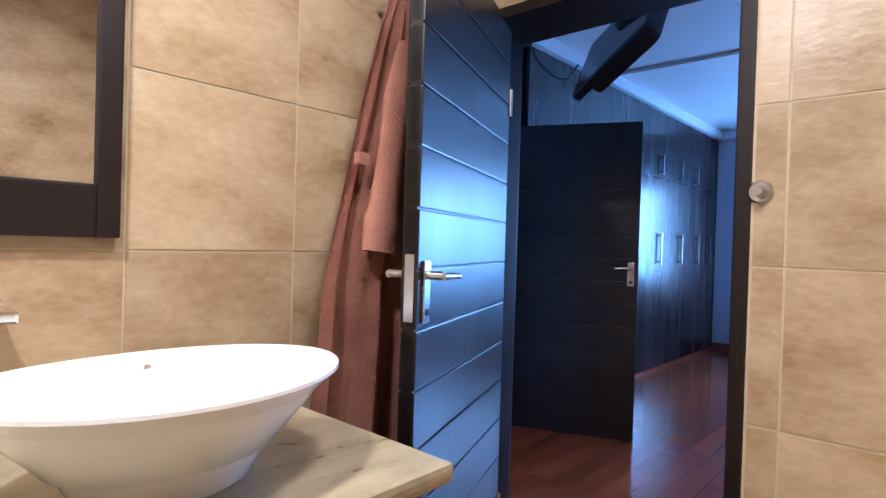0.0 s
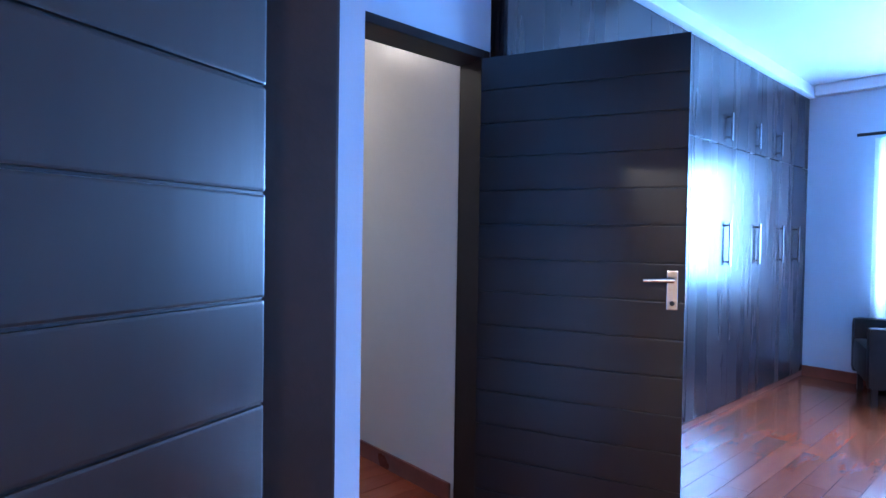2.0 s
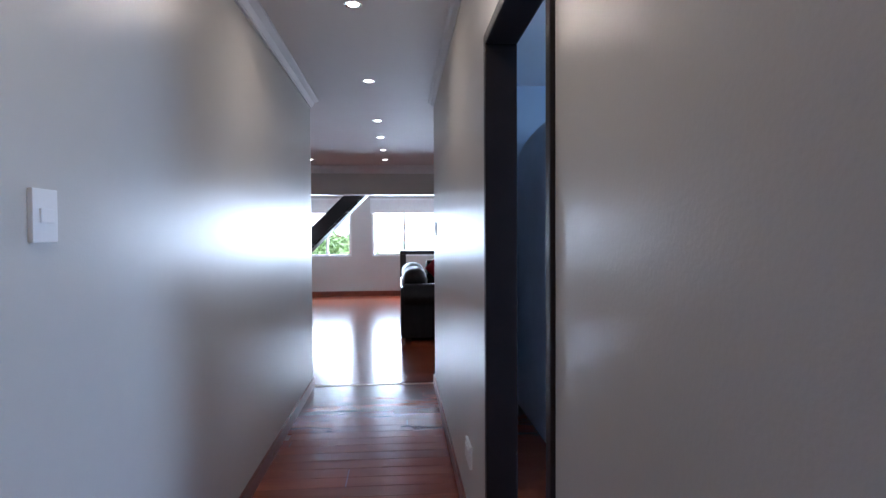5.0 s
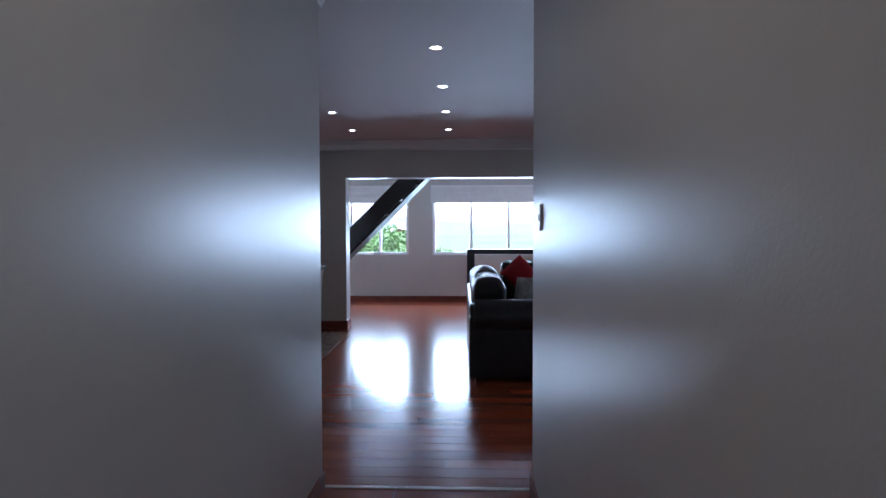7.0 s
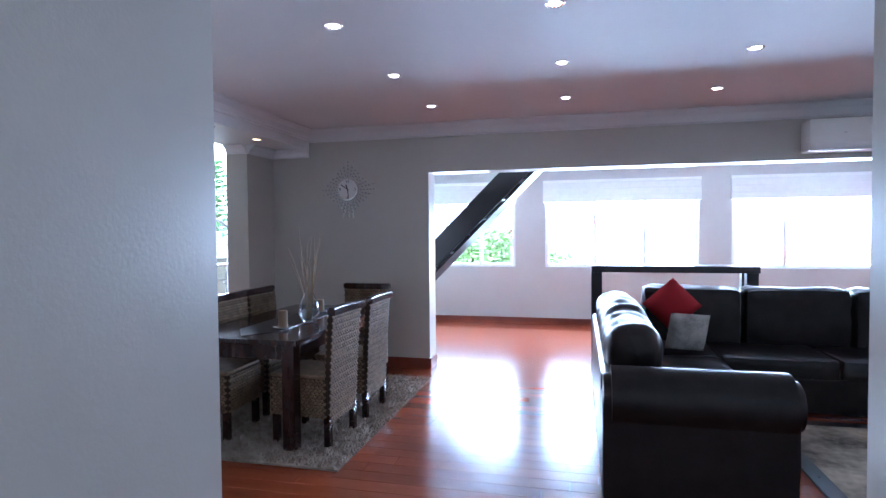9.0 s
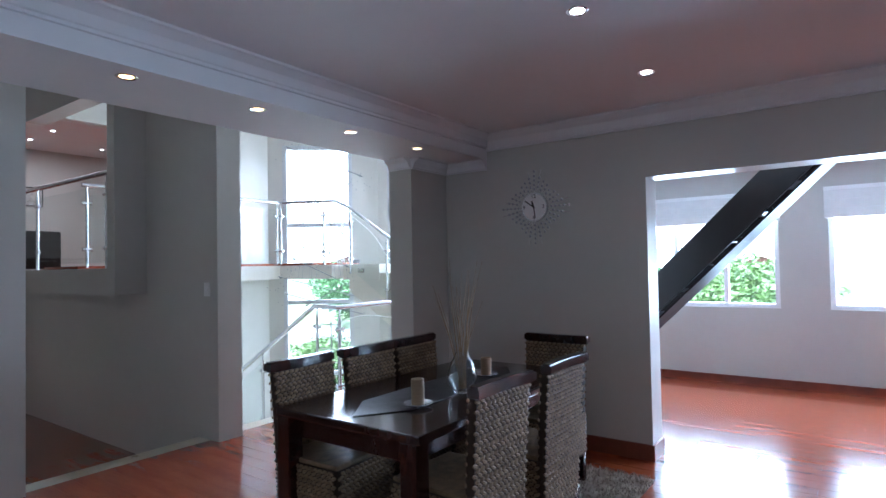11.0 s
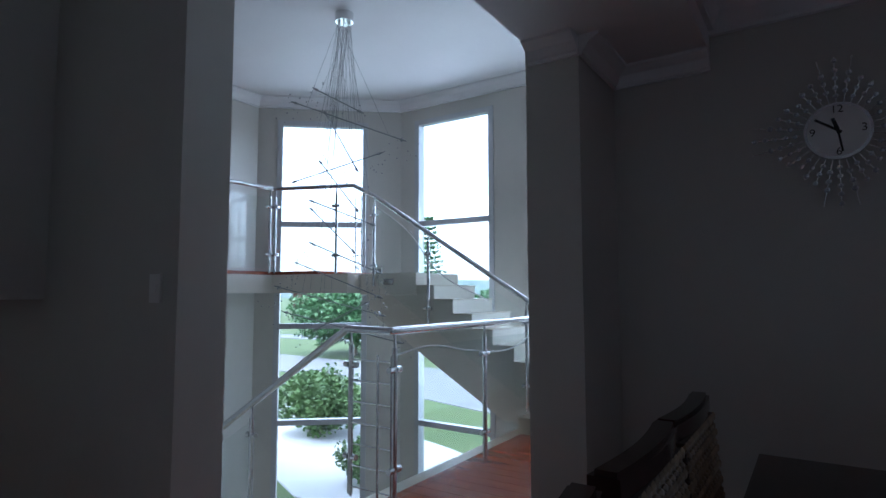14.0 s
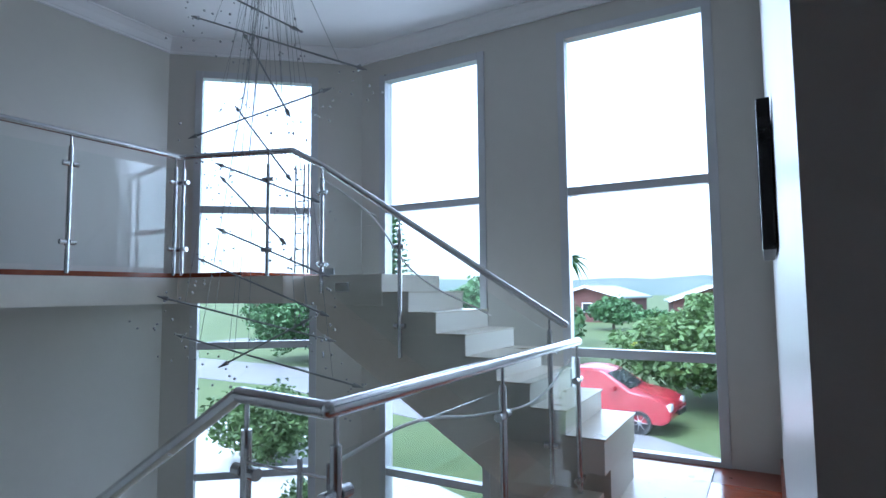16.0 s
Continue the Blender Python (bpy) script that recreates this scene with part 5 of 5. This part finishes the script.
# ---- outside ----
GZ = -2.25
bm = bmesh.new()
bmesh.ops.create_grid(bm, x_segments=2, y_segments=2, size=900, matrix=Matrix.Translation((0, 0, GZ)))
tagged(part("ground", bm, M_GRASS), "wide green lawn and open land", "ground", "", "structure")
bm = bmesh.new()
extrude(bm, [(-9.6, 14.6), (-5.2, 14.6), (-5.2, 17.0), (-9.0, 18.6), (-15, 20.5), (-19, 19.5), (-14, 16.6)], "z", GZ, GZ + 0.03)
tagged(part("pavement", bm, M_PAVE), "pale concrete drive before the house", "drive", "", "structure")
bm = bmesh.new()
extrude(bm, [(-60, 25), (-20, 25.2), (-10, 22.4), (-4.2, 17.2), (0, 17.2), (0, 21.8), (-3.6, 22.4), (-5.6, 23.9), (-8.5, 25.6), (-13, 29.5), (-60, 31)], "z", GZ, GZ + 0.025)
tagged(part("road", bm, M_ROAD), "pale grey tarmac road", "road", "", "structure")
bm = bmesh.new()
extrude(bm, [(-40, 38), (20, 42), (20, 44.5), (-40, 41)], "z", GZ, GZ + 0.025)
tagged(part("road", bm, M_ROAD), "pale grey far road", "road", "", "structure")
bm = bmesh.new()
bx(bm, -5.1, -3.2, 14.3, 16.6, GZ, GZ + 0.05)
tagged(part("flower_bed", bm, M_SOIL), "brown soil bed under the window", "flower bed", "", "structure")


def foliage(bm, c, r, n, rnd, size=0.12, flat=0.8, hollow=0.55):
    """Many small leaf clumps spread through an uneven crown."""
    c = Vector(c)
    for k in range(n):
        d = Vector((rnd.gauss(0, 1), rnd.gauss(0, 1), rnd.gauss(0, 1))).normalized()
        bump_ = 0.78 + 0.45 * noise.noise(d * 2.3 + c)
        rad = r * bump_ * (hollow + (1 - hollow) * rnd.random() ** 0.5)
        p = c + Vector((d.x * rad, d.y * rad, d.z * rad * flat))
        s = size * rnd.uniform(0.6, 1.4)
        u = Vector((rnd.gauss(0, 1), rnd.gauss(0, 1), rnd.gauss(0, 0.6))).normalized() * s
        w = u.cross(Vector((rnd.gauss(0, 1), rnd.gauss(0, 1), rnd.gauss(0, 1)))).normalized() * s * 0.5
        vs_ = [bm.verts.new(p + o_) for o_ in (u, w, -u, -w)]
        bm.faces.new(vs_)


def tree(name, x, y, trunk_h, r, n, mat, label, category="tree", size=0.14, flat=0.75, seed=0, trunk_r=0.15, lobes=5):
    t = thing(name, label, category, at=(x, y, GZ))
    rnd = random.Random(seed)
    bm = bmesh.new()
    cyl(bm, (0, 0, 0), (0, 0, trunk_h), trunk_r, trunk_r * 0.7, 10)
    for k in range(lobes):
        a = 2 * math.pi * k / lobes + rnd.random()
        cyl(bm, (0, 0, trunk_h * 0.9), (r * 0.55 * math.cos(a), r * 0.55 * math.sin(a), trunk_h + r * flat * rnd.uniform(0.2, 0.8)), trunk_r * 0.5, trunk_r * 0.15, 7)
    part("trunk", bm, M_BARK, t)
    bm = bmesh.new()
    foliage(bm, (0, 0, trunk_h + r * flat * 0.55), r * 0.8, n // 2, rnd, size, flat)
    for k in range(lobes):
        a = 2 * math.pi * k / lobes + rnd.random()
        foliage(bm, (r * 0.5 * math.cos(a), r * 0.5 * math.sin(a), trunk_h + r * flat * rnd.uniform(0.2, 0.75)), r * 0.52, n // (2 * lobes), rnd, size, flat)
    me = bpy.data.meshes.new("crown")
    bm.to_mesh(me)
    bm.free()
    me.materials.append(mat)
    o = new("crown", me)
    o.parent = t
    return t


tree("broad_tree", -3.7, 29.5, 0.7, 4.5, 34000, M_LEAF, "broad low green tree standing on the lawn", size=0.11, flat=0.55, seed=3)
tree("broad_tree", -24, 32.0, 0.8, 4.2, 20000, M_LEAF2, "dark green spreading tree beyond the road", size=0.12, flat=0.7, seed=5)
tree("broad_tree", -13.5, 36.0, 1.0, 3.2, 4000, M_LEAF2, "dark green tree beyond the road", size=0.22, flat=0.8, seed=6)
tree("broad_tree", -18.5, 40.0, 1.0, 3.6, 4000, M_LEAF2, "dark green tree among houses", size=0.22, flat=0.8, seed=16)
tree("garden_bush", -12.4, 18.0, 0.2, 1.5, 6000, M_LEAF, "round green flowering bush on the lawn", "bush", 0.07, 0.8, 7, 0.06)
tree("garden_bush", -8.9, 15.9, 0.1, 0.8, 3500, M_LEAF, "low green bush by the drive", "bush", 0.05, 0.8, 8, 0.04)
tree("garden_bush", -4.9, 15.4, 0.2, 0.75, 3500, M_LEAF, "leafy green bush in the soil bed", "bush", 0.05, 0.9, 11, 0.04)
tree("garden_bush", -6.3, 16.6, 0.15, 0.6, 1400, M_LEAF, "small green bush beside the drive", "bush", 0.08, 0.9, 13, 0.04)
tree("garden_bush", -8.6, 39.0, 0.2, 0.9, 1200, M_LEAFY, "yellow-green clipped bush by the far road", "bush", 0.1, 0.9, 12, 0.05)
tree("garden_bush", -7.0, 42.5, 0.3, 2.0, 2500, M_LEAF2, "dark green shrubs before the houses", "bush", 0.15, 0.9, 14, 0.05)
# slim pine and palm
pn = thing("pine_tree", "slim dark pine with level branches", "tree", at=(-24.5, 40, GZ))
bm = bmesh.new()
cyl(bm, (0, 0, 0), (0, 0, 9), 0.18, 0.03, 8)
part("trunk", bm, M_BARK, pn)
bm = bmesh.new()
rnd = random.Random(2)
for k in range(22):
    z = 1.5 + k * 0.34
    for j in range(6):
        a = j * 1.05 + k * 0.4
        l = 1.9 * (1 - k / 24) + 0.15
        for q in range(9):
            f = (q + 1) / 9
            foliage(bm, (l * f * math.cos(a), l * f * math.sin(a), z + 0.15 * f), 0.16, 3, rnd, 0.12)
part("crown", bm, M_LEAF2, pn)
pm = thing("palm_tree", "tall palm with drooping fronds", "tree", at=(-14.8, 46, GZ))
bm = bmesh.new()
cyl(bm, (0, 0, 0), (0.1, 0, 5.6), 0.28, 0.2, 10)
part("trunk", bm, M_BARK, pm)
for k in range(36):
    bm = bmesh.new()
    a, droop = k * 2.4, rnd.uniform(0.3, 1.5)
    prev = None
    for i in range(9):
        f = i / 8
        c = Vector((0.1 + 1.7 * f * math.cos(a), 1.7 * f * math.sin(a), 5.6 + 1.0 * f - droop * 1.7 * f * f))
        sd = Vector((-math.sin(a), math.cos(a), -0.3)) * 0.13 * math.sin(math.pi * min(1, f * 0.95 + 0.05))
        cur = (bm.verts.new(c - sd), bm.verts.new(c), bm.verts.new(c + sd))
        if prev:
            bm.faces.new((prev[0], prev[1], cur[1], cur[0]))
            bm.faces.new((prev[1], prev[2], cur[2], cur[1]))
        prev = cur
    part("frond", bm, M_LEAF2, pm)


def house(x, y, w, d, h, rz, label, roof=1.6):
    t = thing("house", label, "house", at=(x, y, GZ), rz=rz)
    part("wall", B(-w / 2, w / 2, -d / 2, d / 2, 0, h), M_BRICK, t)
    bm = bmesh.new()
    extrude(bm, [(-w / 2 - 0.5, h - 0.1), (0, h + roof), (w / 2 + 0.5, h - 0.1), (w / 2 + 0.5, h + 0.1), (0, h + roof + 0.2), (-w / 2 - 0.5, h + 0.1)], "y", -d / 2 - 0.5, d / 2 + 0.5)
    part("roof", bm, M_ROOF, t)
    bm = bmesh.new()
    extrude(bm, [(-w / 2, h), (w / 2, h), (0, h + roof)], "y", -d / 2 + 0.01, d / 2 - 0.01)
    part("gable", bm, M_BRICK, t)
    for s in (-1, 1):
        bm = bmesh.new()
        extrude(bm, [(0, h + roof - 0.05), (s * (w / 2 + 0.5), h - 0.15), (s * (w / 2 + 0.5), h + 0.12), (0, h + roof + 0.22)], "y", -d / 2 - 0.56, -d / 2 - 0.51)
        part("bargeboard", bm, M_WHITE, t)
    for k in (-1, 0, 1):
        cx = k * w / 3.4
        wi = part("window", B(cx - 0.6, cx + 0.6, -d / 2 - 0.05, -d / 2 - 0.01, 1.1, 2.2), M_WHITE, t)
        part("pane", B(cx - 0.52, cx + 0.52, -d / 2 - 0.06, -d / 2 - 0.051, 1.18, 2.12), M_CARGLASS, wi)


house(-9.0, 84, 9, 8, 2.3, 12, "brown brick house with a grey-green gable roof", 1.7)
house(-20.5, 78, 8, 8, 2.8, -10, "brown brick house with pale windows", 1.2)
tree("broad_tree", -15.4, 62.0, 0.8, 2.6, 4000, M_LEAF2, "dark green tree before the far houses", size=0.2, flat=0.7, seed=31)
tree("broad_tree", -11.2, 58.0, 0.4, 2.0, 3000, M_LEAF2, "dark green garden tree beside a house", size=0.18, flat=0.7, seed=33)
house(-44, 56, 9, 7, 3.0, 35, "low brick house with a grey roof", 1.8)
house(-62, 70, 12, 8, 3.6, 40, "brick house with a wide grey roof", 2.0)
bm = bmesh.new()
rings = []
for i in range(81):
    a = radians(-60 + 180 * i / 80)
    hgt = 13 + 9 * noise.noise(Vector((i * 0.11, 3, 0))) + 3 * noise.noise(Vector((i * 0.5, 9, 0)))
    rings.append([bm.verts.new((-480 * math.sin(a) * f, 480 * math.cos(a) * f, GZ - 2 + hgt * g)) for f, g in ((0.85, 0.0), (0.93, 0.55), (1.0, 1.0), (1.1, 0))])
for p, q in zip(rings, rings[1:]):
    for k in range(3):
        bm.faces.new((p[k], q[k], q[k + 1], p[k + 1]))
tagged(part("backdrop", bm, M_HILL, smooth=True), "low wooded hills in haze on the horizon", "hills", "", "structure")

# red pickup, facing +x
ca = thing("pickup_truck", "small red pickup parked on the verge", "car", at=(-7.15, 24.95, GZ), rz=-5)
bm = bmesh.new()
side = [(-2.2, 0.32), (1.85, 0.28), (2.03, 0.4), (2.07, 0.62), (1.98, 0.8), (1.7, 0.92), (1.05, 1.04), (0.36, 1.47), (0.1, 1.53), (-0.42, 1.53), (-0.72, 1.46), (-1.05, 1.07), (-2.2, 1.05)]
rows_ = []
for y, ins, top in ((-0.84, 0.0, 0.0), (-0.76, 0.03, 0.0), (0.76, 0.03, 0.0), (0.84, 0.0, 0.0)):
    rows_.append([bm.verts.new((x, y * (0.82 if z > 1.05 else 1.0), z + (0.02 if abs(y) < 0.8 else 0))) for x, z in side])
for p, q in zip(rows_, rows_[1:]):
    for k in range(len(side)):
        bm.faces.new((p[k], p[(k + 1) % len(side)], q[(k + 1) % len(side)], q[k]))
bm.faces.new(rows_[0]), bm.faces.new(rows_[-1])
bmesh.ops.recalc_face_normals(bm, faces=bm.faces[:])
bmesh.ops.bevel(bm, geom=bm.edges[:], offset=0.03, segments=2, affect="EDGES")
body = part("body", bm, M_CARRED, ca, smooth=True)
for s in (-1, 1):
    bm = bmesh.new()
    extrude(bm, [(-0.12, 1.08), (0.86, 1.08), (0.36, 1.41), (-0.1, 1.46)], "y", s * 0.6, s * 0.71)
    part("side_window", bm, M_CARGLASS, ca)
    bm = bmesh.new()
    extrude(bm, [(-0.8, 1.1), (-0.22, 1.08), (-0.2, 1.46), (-0.56, 1.42)], "y", s * 0.6, s * 0.71)
    part("side_window", bm, M_CARGLASS, ca)
    part("door_handle", B(-0.1, 0.06, s * 0.845 - 0.01, s * 0.845 + 0.01, 0.9, 0.93, bev=0.004), M_CARRED, ca)
    part("headlight", B(1.78, 2.06, s * 0.66 - 0.17, s * 0.66 + 0.17, 0.62, 0.8, bev=0.05), M_LAMPGL, ca)
    part("wing_mirror", B(0.62, 0.74, s * 0.92 - 0.07, s * 0.92 + 0.07, 1.04, 1.16, bev=0.03), M_CARRED, ca)
    part("sill_trim", B(-1.5, 0.85, s * 0.85 - 0.012, s * 0.85 + 0.012, 0.3, 0.34), M_STEEL, ca)
    for x in (1.3, -1.45):
        bm = bmesh.new()
        lathe(bm, [(0.2, -0.09), (0.28, -0.095), (0.3, -0.07), (0.3, 0.07), (0.28, 0.095), (0.2, 0.09)], seg=32)
        bmesh.ops.transform(bm, matrix=Matrix.Translation((x, s * 0.785, 0.3)) @ Matrix.Rotation(radians(90), 4, "X"), verts=bm.verts[:])
        wh = new("wheel")
        wh.parent = ca
        part("tyre", bm, M_RUBBER, wh, smooth=True)
        bm = bmesh.new()
        cyl(bm, (x, s * 0.70, 0.3), (x, s * 0.82, 0.3), 0.2, seg=24)
        part("disc", bm, M_BLACK, wh)
        bm = bmesh.new()
        for k in range(7):
            a = k * 2 * math.pi / 7
            cyl(bm, (x, s * 0.84, 0.3), (x + 0.195 * math.cos(a), s * 0.84, 0.3 + 0.195 * math.sin(a)), 0.022, 0.016, 6)
        part("spokes", bm, M_STEEL, wh, "alloy spokes")
bm = bmesh.new()
extrude(bm, [(0.42, 1.425), (1.0, 1.06), (1.04, 1.07), (0.46, 1.45)], "y", -0.6, 0.6)
part("windscreen", bm, M_CARGLASS, ca)
part("load_bed", B(-2.1, -1.1, -0.68, 0.68, 0.98, 1.085), M_BLACK, ca)
part("grille", B(2.1, 2.16, -0.35, 0.35, 0.5, 0.62, bev=0.01), M_BLACK, ca)


# ---- plank floors: a bed, and planks as pieces on it ----
def planks(bed, x0, x1, y0, y1, along, w, length, z=0.0, pick=None, limit=280):
    """Planks in rows over a rectangle; those inside pick are pieces of their own, the rest one joined mesh."""
    cache, rest, made = {}, bmesh.new(), 0
    rnd = random.Random(round(x0 * 100 + y1 * 7))
    u0, u1, v0, v1 = (x0, x1, y0, y1) if along == "x" else (y0, y1, x0, x1)
    rows = max(1, round((v1 - v0) / w))
    wd = (v1 - v0) / rows
    for r in range(rows):
        u = u0 - rnd.random() * length
        while u < u1:
            a, b = max(u, u0), min(u + length, u1)
            u += length
            if b - a < 0.05:
                continue
            va, vb = v0 + r * wd, v0 + (r + 1) * wd
            ca, cb = (a + b) / 2, (va + vb) / 2
            px, py = (ca, cb) if along == "x" else (cb, ca)
            inside = pick is None or (pick[0] <= px <= pick[1] and pick[2] <= py <= pick[3])
            g = 0.0012
            if inside and made < limit:
                key = round(b - a, 2)
                if key not in cache:
                    bm = bmesh.new()
                    bx(bm, -key / 2 + g, key / 2 - g, -wd / 2 + g, wd / 2 - g, -0.008, 0.004)
                    cache[key] = mesh_of("plank", bm, M_PLANK)
                ob = new("plank", cache[key])
                ob.parent = bed
                ob.matrix_basis = pose(px, py, z, 0, 0, 0 if along == "x" else 90)
                made += 1
            else:
                if along == "x":
                    bx(rest, a + g, b - g, va + g, vb - g, z - 0.008, z + 0.004)
                else:
                    bx(rest, va + g, vb - g, a + g, b - g, z - 0.008, z + 0.004)
    if rest.verts:
        ob = part("planks", rest, M_PLANK, bed)
        tagged(ob, kind="stuff")
    else:
        rest.free()


fl = boxes("floor_hall", M_SKIRT, [(-0.15, 1.215, 0.0, 5.6, -0.1, -0.004)], "glossy red wooden plank floor of the hall", "floor")
planks(fl, -0.0, 1.115, 0.0, 5.58, "x", 0.125, 1.3)
boxes("trim", M_BEIGE, [(-0.0, 1.115, 5.575, 5.605, 0, 0.009)], "pale metal threshold strip in the floor", "threshold", bev=0.003)
fl = boxes("floor_living", M_SKIRT, [(-4.2, 6.2, 5.6, 13.6, -0.1, -0.004), (-4.1, -2.7, 13.6, 14.03, -0.1, -0.004)], "glossy red wooden plank floor of the living room", "floor")
planks(fl, -4.18, 6.2, 5.6, 13.59, "x", 0.125, 1.25, pick=(-1.6, 1.4, 5.6, 11.5))
fl = boxes("floor_bedroom", M_SKIRT, [(-0.48, 5.41, -5.2, 0.0, -0.1, -0.004)], "glossy red wooden plank floor of the bedroom", "floor")
planks(fl, -0.33, 5.41, -4.2, 0.0, "x", 0.125, 0.9, pick=(0, 5.4, -1.8, 0))
boxes("floor_side_room", M_PLANK, [(1.115, 4.6, 0.6, 5.15, -0.1, 0)], "red wooden side room floor", "floor")

# ---- tiles ----
TW, TH = 0.435, 0.405
tile_data = {}


def tile(wall, w, h, m):
    key = (round(w, 3), round(h, 3))
    if key not in tile_data:
        bm = bmesh.new()
        bx(bm, -w / 2 + 0.003, w / 2 - 0.003, -0.0025, 0.0, -h / 2 + 0.003, h / 2 - 0.003)
        tile_data[key] = mesh_of("tile", bm, M_TILE)
    ob = new("tile", tile_data[key])
    ob.parent = wall
    ob.matrix_basis = m


wn_ = bpy.data.objects["wall_bathroom_north"]
we_ = bpy.data.objects["wall_bathroom_east"]
zs = [0, 0.4, 0.79, 1.195, 1.605, 2.01, 2.415, 2.6]
xs = [-1.185 + TW * k for k in range(-5, 2)]
for xa in xs:
    for za, zb in zip(zs, zs[1:]):
        xb = min(xa + TW, -0.49)
        tile(wn_, xb - xa, zb - za, pose((xa + xb) / 2, -0.9, (za + zb) / 2))
ys = [-1.97 - 0.41 * k for k in range(0, 4)]
for za, zb in zip(zs, zs[1:]):
    for yb in ys:
        ya = max(yb - 0.41, -3.3)
        if yb - ya > 0.05:
            tile(we_, yb - ya, zb - za, pose(-0.48, (ya + yb) / 2, (za + zb) / 2, 0, 0, -90))
    tile(we_, 0.075, zb - za, pose(-0.48, -1.932, (za + zb) / 2, 0, 0, -90))
    tile(we_, 0.05, zb - za, pose(-0.48, -0.928, (za + zb) / 2, 0, 0, -90))
for ya, yb in ((-1.885, -1.42), (-1.42, -0.96)):
    for za, zb in ((2.065, 2.415), (2.415, 2.6)):
        tile(we_, yb - ya, zb - za, pose(-0.48, (ya + yb) / 2, (za + zb) / 2, 0, 0, -90))
